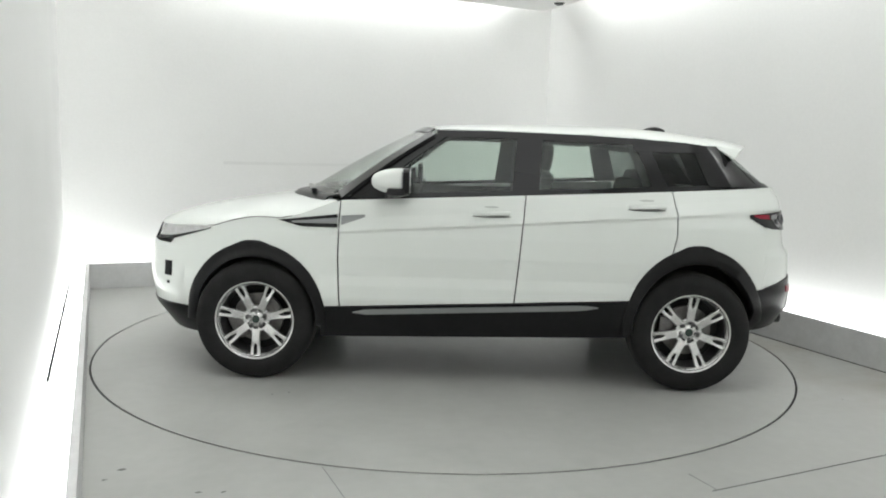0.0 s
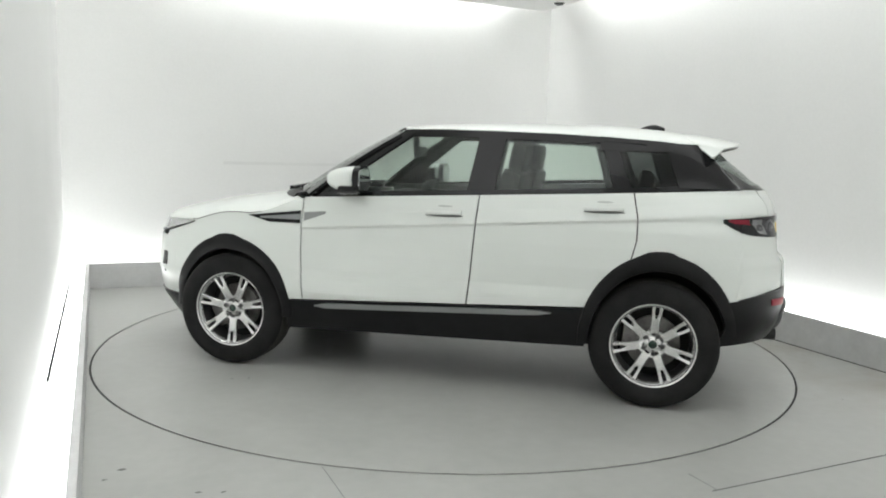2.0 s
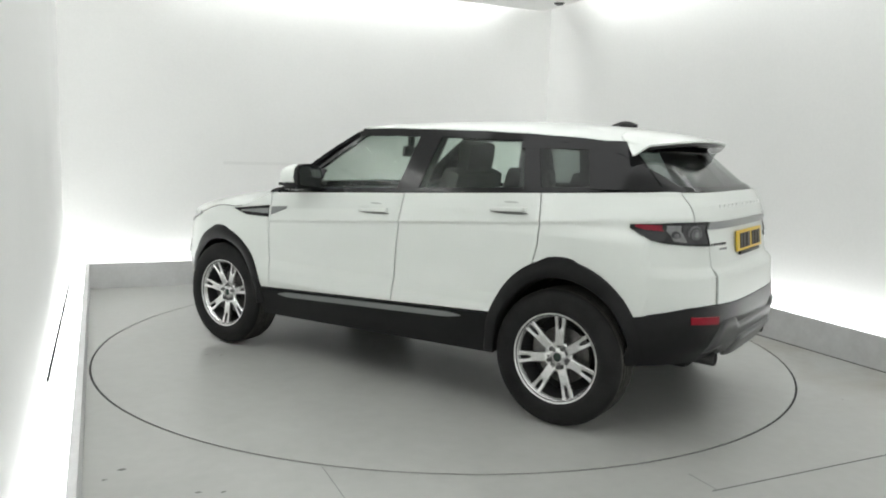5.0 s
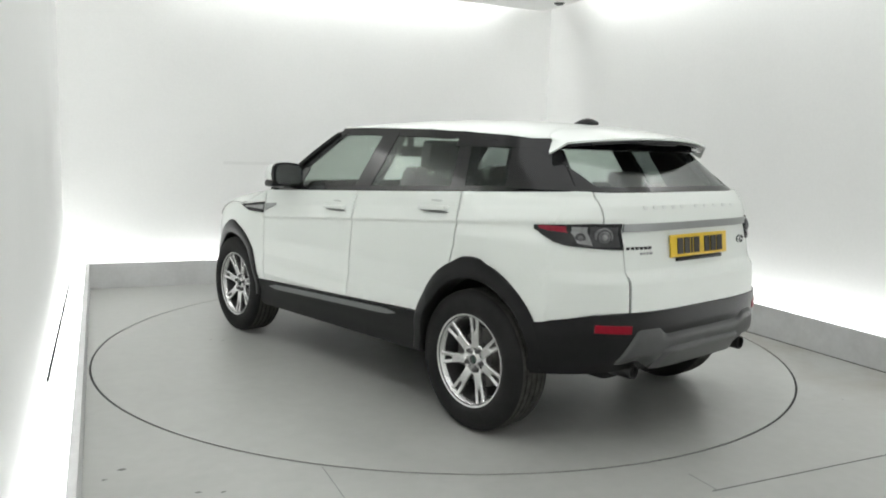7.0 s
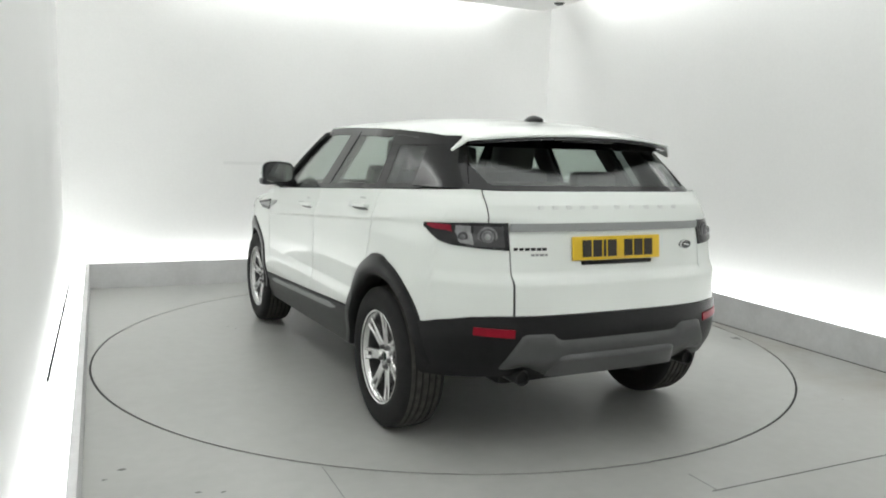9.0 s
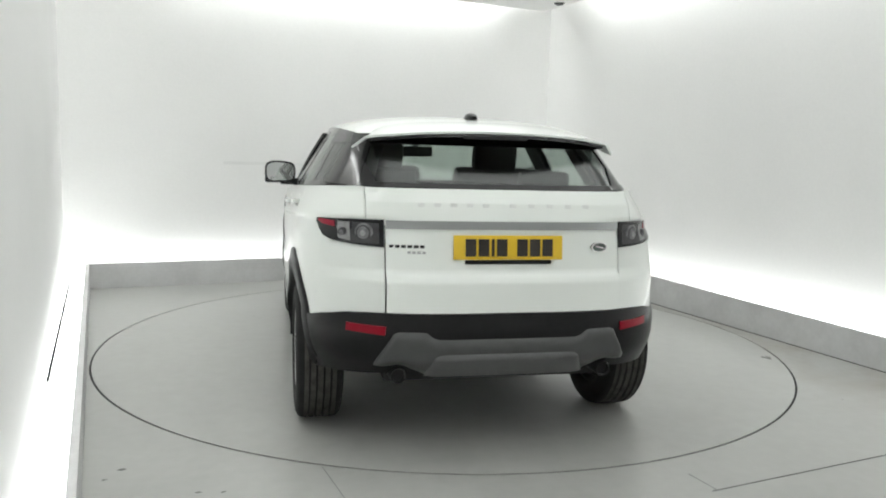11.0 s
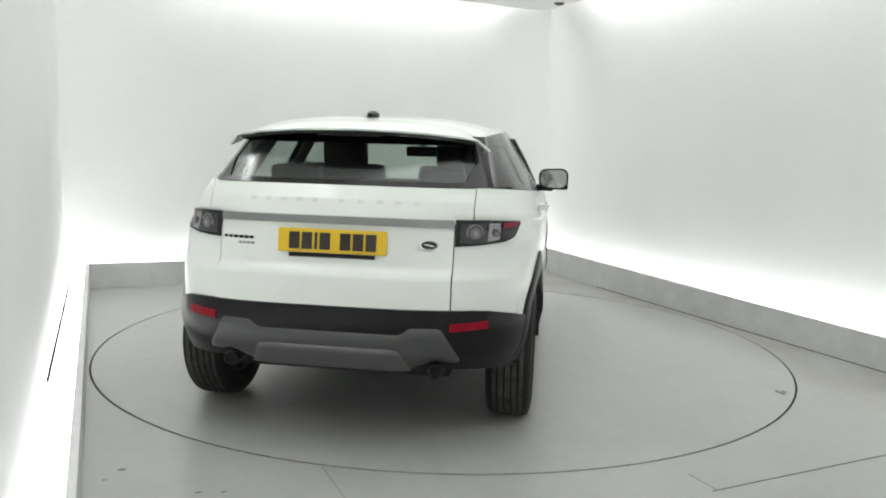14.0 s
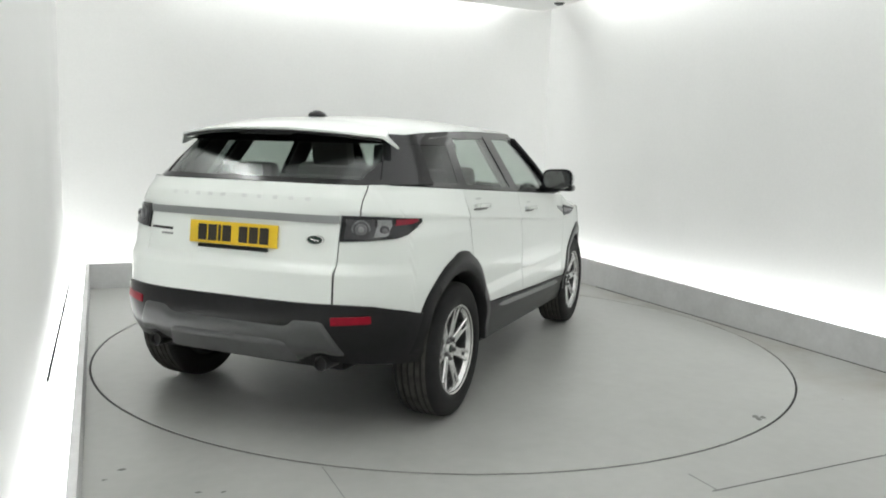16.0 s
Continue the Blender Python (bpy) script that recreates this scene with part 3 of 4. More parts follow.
    for k in range(30):
        ph = lerp(phi_x(-1.70, 0.6), 90, (k / 29) ** 0.9)
        x = rear_p(ph, 0.6)[0]
        hi = float(np.interp(x, [-2.0, -1.93, -1.72], [0.690, 0.685, 0.632]))
        lo = float(np.interp(x, [-2.1, -2.0, -1.7], [0.43, 0.405, 0.378]))
        cols.append([rear_p(ph, z) for z in np.linspace(lo, hi, 12)])
    full = cols + [[(p[0], -p[1], p[2]) for p in c] for c in cols[-2::-1]]
    bump = panel("rear_bumper", out(full, 0.012), M_CLAD, car, 0.015, "black textured rear bumper", both=False)[0]
    # grey valance: shoulders at the ends, a lower middle
    vt = table((0.0, 0.578), (0.325, 0.578), (0.352, 0.588), (0.378, 0.609), (0.395, 0.613), (0.505, 0.613), (0.528, 0.603), (0.60, 0.478), (0.612, 0.455))
    vb = table((0.0, 0.400), (0.38, 0.400), (0.43, 0.418), (0.47, 0.440), (0.50, 0.448), (0.535, 0.440), (0.57, 0.436), (0.612, 0.440))
    ys = [0, 0.1, 0.2, 0.3, 0.325, 0.338, 0.352, 0.365, 0.378, 0.395, 0.43, 0.47, 0.505, 0.516, 0.528, 0.55, 0.575, 0.60, 0.612]
    ys = [-y for y in ys[:0:-1]] + ys

    def proud(t):
        """Rounded over along its upper and lower edges."""
        return 0.008 + 0.024 * (1 - abs(2 * t - 1) ** 5)

    g = [[(rear_x(y, z) - proud(t) * min(1, 0.35 + (0.612 - abs(y)) / 0.03), y, z) for t in np.linspace(0, 1, 16) for z in [lerp(vb(abs(y)), vt(abs(y)), t)]] for y in ys]
    panel("valance", g, M_GREY, bump, 0.02, "grey plastic skid plate", both=False, smooth=60)

    def skid(k, t):
        z = lerp(0.396, 0.509, t)
        y = k * (lerp(0.385, 0.340, t) - 0.03 * max(0, (t - 0.8) / 0.2) ** 2)
        e = (1 - abs(k) ** 14) * (1 - max(0, (t - 0.75) / 0.25) ** 2.5)
        return rear_x(y, z) - 0.028 - 0.022 * max(0.0, e), y, z

    g = [[skid(k, t) for t in np.linspace(0, 1, 18)] for k in [math.copysign(abs(q) ** 0.5, q) for q in np.linspace(-1, 1, 33)]]
    panel("skid_plate", g, M_SKID, bump, 0.015, "raised lighter grey skid panel", both=False, smooth=60)
    # red reflectors
    g = [[rear_p(ph, z) for z in np.linspace(lo, hi, 4)] for k in range(9)
         for y in [lerp(0.560, 0.725, k / 8)] for ph in [phi_y(y, 0.6)]
         for lo, hi in [(lerp(0.594, 0.604, k / 8), lerp(0.632, 0.640, k / 8))]]
    panel("reflector", out(g, 0.017), M_RED, bump, 0.008, "long red rear reflector")
    # sills and side trim
    x1, x2 = 0.93, -0.93
    lo = lambda x: 0.298 - 0.026 * x
    g = [[on_x(x, z) for z in np.linspace(lo(x), sill_top(x) - 0.008, 10)] for x in np.linspace(x2, x1, 20)]
    sills = panel("sill", out(g, 0.004), M_CLAD, car, 0.03, "black textured plastic sill")
    for sgn, s in zip((1, -1), sills):
        g = []
        for x in np.linspace(-0.74, 0.73, 20):
            m = 0.473 - 0.05 * x
            h = 0.015 * min(1, (x + 0.745) / 0.10) * min(1, (0.735 - x) / 0.07) + 0.001
            g.append([(x, sgn * (side_y(x, z) + 0.012), z) for z in np.linspace(m - h, m + h, 4)])
        panel("sill_strip", g, M_SILVER, s, 0.01, "satin silver strip let into the sill", both=False)
    # wheel arch trims
    for rear in (False, True):
        cx = -HUB_X if rear else HUB_X
        hi = 0.016 if rear else 0.009
        ri, ro = ((0.375, 0.425), (0.44, 0.525)) if rear else ((0.375, 0.395), (0.44, 0.482))
        for sgn in (1, -1):
            g = []
            for k in range(41):
                a = radians(lerp(-2, 172 if rear else 182, k / 40))
                row = []
                for f, dy in ((0.0, -0.10), (0.0, 0.002), (0.12, hi - 0.002), (0.85, hi), (0.97, hi - 0.005), (1.0, -0.004)):
                    rx, rz = lerp(ri[0], ro[0], f), lerp(ri[1], ro[1], f)
                    rz += 0.013 * f * max(0.0, min(1.0, (0.24 - abs(a - radians(88))) / 0.08))
                    x, z = cx + rx * math.cos(a), HUB_Z + 0.0 + rz * math.sin(a)
                    row.append((x, sgn * (side_y(x, max(z, 0.42)) + dy), z))
                g.append(row)
            panel("wheel_arch", g, M_CLAD, car, 0.008, "black textured wheel arch trim", both=False, smooth=50)
            # liner inside the arch
            g = []
            for k in range(25):
                a = radians(lerp(4, 176, k / 24))
                g.append([(cx + (ri[0] + 0.014) * math.cos(a), sgn * y, HUB_Z + (ri[1] + 0.014) * math.sin(a)) for y in (0.55, 0.70, 0.85)])
            panel("arch_liner", g, M_DARK, car, 0.01, both=False)
    # shut line of the bonnet over the wing
    g = [[on_x(x, hood_edge(x) - 0.002 + d) for d in (-0.0022, 0.0, 0.0022)] for x in np.linspace(1.10, 1.62, 26)]
    panel("bonnet_seal", out(g, 0.0025), M_GREY, car, 0.004)
    # wing vent with its strake
    vg = [[on_x(x, z) for z in np.linspace(0.968, lerp(0.978, 1.004, k / 16), 4)]
          for k in range(17) for x in [lerp(1.10, 0.828, k / 16)]]
    panel("wing_vent", out(vg, 0.009), M_STRIP, car, 0.008, "grey wing vent blade")
    panel("door_vent_blade", out([[on_x(x, z) for z in np.linspace(lerp(0.962, 1.012, (0.805 - x) / 0.14), 1.016 + 0.08 * (0.805 - x), 4)] for x in np.linspace(0.805, 0.665, 9)], 0.004), M_STRIP, car, 0.008, "grey vent blade on the door")
    vg = [[on_x(x, z) for z in np.linspace(0.946 + 0.036 * max(0, (x - 1.04) / 0.14), 0.985 + 0.040 * (1.165 - x) / 0.34, 4)] for x in np.linspace(0.828, 1.18, 20)]
    panel("vent_mouth", out(vg, 0.006), M_BLACK, car, 0.008, "black wing vent opening")
    # door handles
    for x, z in ((-0.085, 1.055), (-1.005, 1.118)):
        for sgn in (1, -1):
            bm = bmesh.new()
            y = side_y(x, z) * sgn
            box(bm, (-0.110, -0.013, -0.011), (0.110, 0.013, 0.013), 0.010, pose(x, y + sgn * 0.022, z, 0, 2.5, 0))
            box(bm, (-0.015, -0.03, -0.01), (0.015, 0.01, 0.01), 0.004, pose(x + 0.085, y + sgn * 0.012, z - 0.004))
            box(bm, (-0.015, -0.03, -0.01), (0.015, 0.01, 0.01), 0.004, pose(x - 0.085, y + sgn * 0.012, z + 0.004))
            h = part("door_handle", bm, M_PAINT, car, "white door handle")
            # grey almond painted in for the shade in the gap below the handle
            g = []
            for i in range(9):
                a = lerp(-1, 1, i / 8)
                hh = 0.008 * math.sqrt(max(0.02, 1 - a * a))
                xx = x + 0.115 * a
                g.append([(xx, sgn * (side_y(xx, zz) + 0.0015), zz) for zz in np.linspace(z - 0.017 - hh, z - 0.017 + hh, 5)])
            panel("handle_gap", g, M_GAP_SHADE, h, 0.004, "gap below the handle with its shade painted grey", both=False)
            # smaller grey almond, the painted shadow at the top of the finger dish
            g = []
            for i in range(9):
                a = lerp(-1, 1, i / 8)
                hh = 0.0055 * math.sqrt(max(0.02, 1 - a * a))
                xx = x + 0.045 * a
                g.append([(xx, sgn * (side_y(xx, zz) + 0.0015), zz) for zz in np.linspace(z + 0.038 - hh, z + 0.038 + hh, 5)])
            panel("handle_dish", g, M_DISH_SHADE, h, 0.004, "painted grey shade of the finger dish above the handle", both=False)
    # dark inner shell
    for name, lo, hi in (("floor_pan", (-0.90, -0.86, 0.30), (0.90, 0.86, 0.56)), ("engine_bay", (0.90, -0.55, 0.26), (1.80, 0.55, 0.90)),
                         ("boot_floor", (-1.88, -0.55, 0.33), (-0.90, 0.55, 0.86)), ("rear_crossmember", (-1.90, -0.62, 0.62), (-1.76, 0.62, 0.98)),
                         ("front_shelf", (0.86, -0.80, 0.86), (1.70, 0.80, 0.91)), ("rear_shelf", (-1.75, -0.72, 0.88), (-0.95, 0.72, 0.92))):
        bm = bmesh.new()
        box(bm, lo, hi, 0.03 if hi[2] - lo[2] > 0.1 else 0.015)
        part(name, bm, M_DARK, car, "black underbody panel")
    for x in (-0.9, -0.3, 0.3):
        bm = bmesh.new()
        box(bm, (x, -0.12, 0.25), (x + 0.5, 0.12, 0.31), 0.02)
        part("silencer", bm, M_DARK, car)
    for sgn in (1, -1):
        bm = lathe([(0.031, 0.0), (0.035, 0.0), (0.037, 0.006), (0.037, 0.13), (0.031, 0.13), (0.031, 0.0)], 28)
        bmesh.ops.transform(bm, matrix=pose(-2.012, sgn * 0.500, 0.398, 0, 0, -90), verts=bm.verts)
        p = part("exhaust_tip", bm, M_EXH, car, "dark round exhaust tip")
        bm = lathe([(0.0, 0.02), (0.032, 0.02), (0.032, 0.05), (0.0, 0.05)], 20)
        bmesh.ops.transform(bm, matrix=pose(-2.012, sgn * 0.500, 0.398, 0, 0, -90), verts=bm.verts)
        part("exhaust_bore", bm, M_DARK, p)


def build_glasshouse(car):
    xa = lambda z: 0.83 - (z - 1.114) * 1.358
    # roof
    ztop = table((-1.60, 1.540), (-1.49, 1.558), (-1.3, 1.584), (-1.0, 1.605), (-0.6, 1.611), (-0.2, 1.605), (0.165, 1.590), (0.35, 1.572), (0.55, 1.548))

    def roof_p(x, k, drop=0.0):
        xe = min(x, 0.24)
        ze, ye = dlo_top(xe), cab_y(xe, dlo_top(xe)) + 0.004
        z = ze + (ztop(x) - ze) * (1 - abs(k) ** 2.8) ** 0.75
        return (x, ye * k, z - drop)

    ks = [math.copysign(1 - (1 - abs(k)) ** 1.5, k) for k in np.linspace(-1, 1, 41)]
    rear_end = lambda k: -1.425 - 0.078 * abs(k) ** 8
    g = [[roof_p(lerp(0.245 + 0.13 * (1 - k * k), rear_end(k), s), k) for s in np.linspace(0, 1, 30)] for k in ks]
    panel("roof", g, M_PAINT, car, 0.012, both=False)
    g = [[roof_p(lerp(0.20 + 0.13 * (1 - k * k), -1.425, s), k * 0.94, 0.035) for s in np.linspace(0, 1, 14)] for k in ks[::2]]
    panel("headlining", g, M_LINER, car, 0.006, "pale fabric headlining", both=False)

    # spoiler: a shelf over the rear window whose ends turn down into pointed flanks
    def lip(k):
        return (-1.640 - 0.142 * (1 - abs(k) ** 2.6), 0.622 * k, 1.476 + 0.035 * (1 - abs(k) ** 2.2))

    def spo(k, s):
        """k beyond 1 runs down the flank to its point."""
        c = max(-1.0, min(1.0, k))
        a = np.array(roof_p(rear_end(c) - 0.003, c))
        b = np.array(lip(c))
        f = abs(k) - abs(c)
        if f > 0:
            sg = math.copysign(1, k)
            a = lerp(a, np.array((-1.572, sg * 0.679, 1.425)), f)
            b = lerp(b, np.array((-1.584, sg * 0.681, 1.424)), f)
        p = lerp(a, b, s)
        p[2] += 0.010 * math.sin(math.pi * s) * (1 - c * c)
        return tuple(p)

    fl = [1.2, 1.4, 1.6, 1.8, 2.0]
    kf = [-f for f in fl[::-1]] + ks + fl
    g = [[spo(k, s) for s in np.linspace(0, 1, 14)] for k in kf]
    sp = panel("spoiler", g, M_PAINT, car, 0.010, "white roof spoiler with pointed flanks", both=False)[0]
    g = [[(p[0] + 0.010, p[1] * 0.975, p[2] - lerp(0.040, 0.014, s)) for s in np.linspace(0.15, 1, 8) for p in [spo(k, s)]] for k in ks]
    panel("spoiler_underside", g, M_BLACK, sp, 0.012, "gloss black spoiler underside", both=False)
    bm = bmesh.new()
    box(bm, (-1.745, -0.16, 1.474), (-1.71, 0.16, 1.486), 0.004)
    part("brake_light", bm, M_SMOKE, sp, "dark high brake light")
    # pillars and frames, gloss black
    for name, lo, hi in (("belt_trim", lambda x: belt(x) - 0.003, lambda x: belt(x) + 0.022), ("roof_trim", lambda x: dlo_top(x) - float(np.interp(x, [-1.2, -0.85], [0.010, 0.046])), lambda x: dlo_top(x) + 0.002)):
        g = []
        for s in np.linspace(0, 1, 44):
            row = []
            for t in np.linspace(0, 1, 4):
                x = lerp(xa(lo(0.5) if name == "belt_trim" else 1.53) - 0.01, -1.46, s)
                z = lerp(lo(x), hi(x), t)
                row.append((x, cab_y(x, z), z))
            g.append(row)
        panel(name, out(g, 0.003 if name == "belt_trim" else 0.0015), M_BLACK, car, 0.010)

    def pillar(name, x_lo, x_hi, n=6, d=0.0, m=M_BLACK, th=0.008, z0=0.02, z1=0.028, label=""):
        g = []
        for i in range(n + 1):
            row = []
            for t in np.linspace(0, 1, 12):
                xm = (x_lo(1.35) + x_hi(1.35)) / 2
                z = lerp(belt(xm) + z0, dlo_top(max(-1.6, min(0.25, xm))) - z1, t)
                x = lerp(x_lo(z), x_hi(z), i / n)
                z = lerp(belt(x) + z0, dlo_top(min(x, 0.25)) - z1, t)
                x = lerp(x_lo(z), x_hi(z), i / n)
                row.append((x, cab_y(x, z), z))
            g.append(row)
        return panel(name, out(g, d), m, car, th, label)

    b1 = lambda z: -0.205 - (z - 1.19) * 0.10
    b2 = lambda z: -0.365 - (z - 1.19) * 0.10
    c1 = lambda z: -1.050 + (z - 1.22) * 0.33
    c2 = lambda z: -1.150 + (z - 1.22) * 0.40
    pillar("a_pillar", lambda z: xa(z) - 0.105, xa, 5, 0.004, th=0.02)
    pillar("mirror_corner", lambda z: lerp(0.46, 0.42, (z - 1.15) / 0.3), lambda z: max(xa(z) - 0.06, 0.465), 5, 0.002, z1=0.27)
    pillar("front_door_glass", b1, lambda z: xa(z) - 0.08, 14, 0.0, M_GLASS, 0.004, label="green-tinted side window")
    pillar("b_pillar", b2, b1, 4, 0.003)
    pillar("rear_door_glass", c1, b2, 14, 0.0, M_GLASS, 0.004, label="green-tinted side window")
    pillar("c_pillar", c2, c1, 4, 0.001, z1=0.006)
    pillar("pillar_trim", lambda z: c2(z) - 0.03, lambda z: c1(z) + 0.035, 4, -0.035, M_CABIN, 0.012, label="dark inner pillar trim")
    pillar("pillar_trim", lambda z: b2(z) - 0.01, lambda z: b1(z) + 0.015, 4, -0.035, M_CABIN, 0.012, label="dark inner pillar trim")
    q = lambda z: -1.41 + (z - 1.22) * 0.35
    pillar("quarter_glass", q, c2, 12, 0.0, M_PRIV, 0.004, z1=0.006, label="dark-tinted quarter window")
    # rear corner and rear glass
    def corner(name, ya, yb, n, d, m, th, label, z0=1.247, z1=1.470):
        g = [[cab_p(lerp(cab_phi_y(ya, z), cab_phi_y(yb, z), i / n), z) for z in np.linspace(z0, z1, 12)] for i in range(n + 1)]
        g = g + [[(p[0], -p[1], p[2]) for p in r] for r in g[-2::-1]]
        return panel(name, out(g, d), m, car, th, label, both=False)

    def wrap(name, ph0, ph1, n, d, label, m=M_BLACK):
        """A black panel round the rear corner, between two lines given by their angle at each height."""
        g = []
        for i in range(n + 1):
            row = []
            for t in np.linspace(0, 1, 14):
                z = lerp(1.247, 1.470, t)
                for _ in range(3):
                    p = cab_p(lerp(ph0(z), ph1(z), i / n), z)
                    z = lerp(belt(p[0]) + 0.002, dlo_top(p[0]) - 0.001, t)
                row.append(cab_p(lerp(ph0(z), ph1(z), i / n), z))
            g.append(row)
        return panel(name, out(g, d), m, car, 0.010, label)

    # the side ends at an edge that leans back from the spoiler's point to the belt
    edge_x = lambda z: -1.548 - (1.45 - z) * 0.95
    wrap("d_pillar", lambda z: cab_phi_x(q(z), z), lambda z: cab_phi_x(edge_x(z), z), 14, 0.003, "gloss black rear pillar")
    wrap("rear_window_border", lambda z: cab_phi_x(edge_x(z) - 0.004, z), lambda z: cab_phi_y(0.585, z), 12, -0.004, "black border of the rear window")
    wrap("boot_pillar_trim", lambda z: cab_phi_x(q(z) + 0.06, z), lambda z: cab_phi_x(edge_x(z) - 0.03, z), 8, -0.055, "dark inner rear pillar trim", M_CABIN)
    corner("rear_header", 0.61, 0.0, 16, 0.004, M_BLACK, 0.006, "black band along the top of the rear window", z0=1.442, z1=1.490)
    corner("rear_window", 0.583, 0.0, 16, 0.0, M_REAR, 0.004, "dark-tinted rear window")
    g = [[cab_p(ph, z) for z in np.linspace(1.240, 1.262, 4)] for k in range(21) for ph in [lerp(cab_phi_x(-1.40, 1.25), 90, k / 20)]]
    g = g + [[(p[0], -p[1], p[2]) for p in r] for r in g[-2::-1]]
    panel("rear_belt_trim", out(g, 0.008), M_BLACK, car, 0.012, both=False)
    # windscreen
    g = []
    for k in np.linspace(-1, 1, 25):
        row = []
        for s in np.linspace(0, 1, 14):
            a = (0.845 + 0.33 * (1 - k * k), 0.835 * k, 1.115)
            b = roof_p(0.245 + 0.13 * (1 - k * k), k)
            row.append((lerp(a[0], b[0], s), lerp(a[1], b[1], s), lerp(a[2], b[2] - 0.006, s) + 0.02 * math.sin(math.pi * s)))
        g.append(row)
    panel("windscreen", g, M_GLASS, car, 0.005, "clear windscreen", both=False)
    W = np.array(g, float)
    def screen(k, s):
        i, j = (k + 1) / 2 * 24, s * 13
        i0, j0 = min(23, int(i)), min(12, int(j))
        a, b = W[i0, j0] * (1 - (i - i0)) + W[i0 + 1, j0] * (i - i0), W[i0, j0 + 1] * (1 - (i - i0)) + W[i0 + 1, j0 + 1] * (i - i0)
        return a * (1 - (j - j0)) + b * (j - j0) + np.array([0.004, 0, 0.003])
    for k0, k1 in ((0.93, 1.05), (-1.05, -0.93)):
        panel("windscreen_edge", [[screen(k, s) for s in np.linspace(0, 0.94, 14)] for k in np.linspace(k0, k1, 4)], M_BLACK, car, 0.02, "black windscreen border", both=False)
    panel("windscreen_base", [[screen(k, s) for s in np.linspace(0, 0.09, 3)] for k in np.linspace(-0.9, 0.9, 24)], M_BLACK, car, 0.012, "black lower windscreen border", both=False)
    panel("windscreen_top", [[screen(k, s) for s in np.linspace(0.93, 1.0, 3)] for k in np.linspace(-0.9, 0.9, 24)], M_BLACK, car, 0.012, "black upper windscreen border", both=False)
    g = [[(x + 0.33 * (1 - k * k), 0.84 * k, z) for x, z in ((0.83, 1.14), (0.86, 1.135), (0.90, 1.125), (0.93, 1.095))] for k in np.linspace(-1, 1, 21)]
    cowl = panel("cowl", g, M_CLAD, car, 0.012, "black cowl below the windscreen", both=False)[0]
    for y in (0.40, -0.30):
        bm = bmesh.new()
        box(bm, (-0.016, -0.30, -0.010), (0.016, 0.30, 0.012), 0.005, pose(1.08, y - 0.03, 1.150, 0, 0, 12))
        part("wiper", bm, M_BLACK, cowl, "black windscreen wiper")
    # roof aerial fin
    bm = bmesh.new()
    g = []
    rows = []
    for i in range(13):
        s = i / 12
        x = lerp(-1.165, -1.325, s)
        h = 0.030 * math.sin(math.pi * min(1, 0.06 + 0.80 * s)) ** 1.2
        w = 0.034 * math.sin(math.pi * (0.06 + 0.88 * s)) ** 0.6
        rows.append([(x, w * math.cos(a), 1.586 + 0.008 + h * math.sin(a) ** 0.8 if 0 < a < math.pi else 1.586) for a in np.linspace(0, math.pi, 11)])
    vs = [[bm.verts.new(p) for p in r] for r in rows]
    for i in range(12):
        for j in range(10):
            bm.faces.new((vs[i][j], vs[i + 1][j], vs[i + 1][j + 1], vs[i][j + 1]))
    bm.faces.new(vs[0])
    bm.faces.new(vs[-1][::-1])
    part("roof_aerial", bm, M_BLACK, car, "small black roof aerial fin")
    # door mirrors
    for sgn in (1, -1):
        bm = bmesh.new()
        bmesh.ops.create_uvsphere(bm, u_segments=28, v_segments=18, radius=1)
        for v in bm.verts:
            x, y, z = v.co
            s = lambda c: math.copysign(abs(c) ** 0.72, c)
            v.co = (0.475 + (0.060 if x < 0 else 0.150) * (x if x > 0 else s(x)) * 1.0, sgn * (0.988 + 0.100 * s(y)), 1.232 + 0.076 * s(z) * (1 - 0.12 * x))
        mir = part("door_mirror", bm, M_PAINT, car, "white door mirror with black base")
        bm = bmesh.new()
        box(bm, (-0.115, -0.108, -0.084), (0.0, 0.108, -0.035), 0.022, pose(0.53, sgn * 0.992, 1.232))
        box(bm, (-0.05, -0.09, -0.03), (0.05, 0.09, 0.02), 0.015, pose(0.50, sgn * 0.90, 1.165))
        part("mirror_base", bm, M_BLACK, mir, "black mirror arm and lower shell")
        def oval(w, h, n=32):
            e = 0.55
            pts = []
            for q in range(n):
                a = 2 * math.pi * q / n
                c, d = math.cos(a), math.sin(a)
                pts.append((w * math.copysign(abs(c) ** e, c), h * math.copysign(abs(d) ** e, d) * (1.0 if c * sgn > 0 else 0.94)))
            return pts
        part("mirror_rim", prism(oval(0.110, 0.079), 0.036, pose(0.418, sgn * 0.988, 1.232, 0, 0, 90), 0.006), M_BLACK, mir, "black mirror surround")
        part("mirror_glass", prism(oval(0.097, 0.066), 0.006, pose(0.398, sgn * 0.988, 1.232, 0, 0, 90 + sgn * 2)), M_MIRROR, mir, "mirror glass")


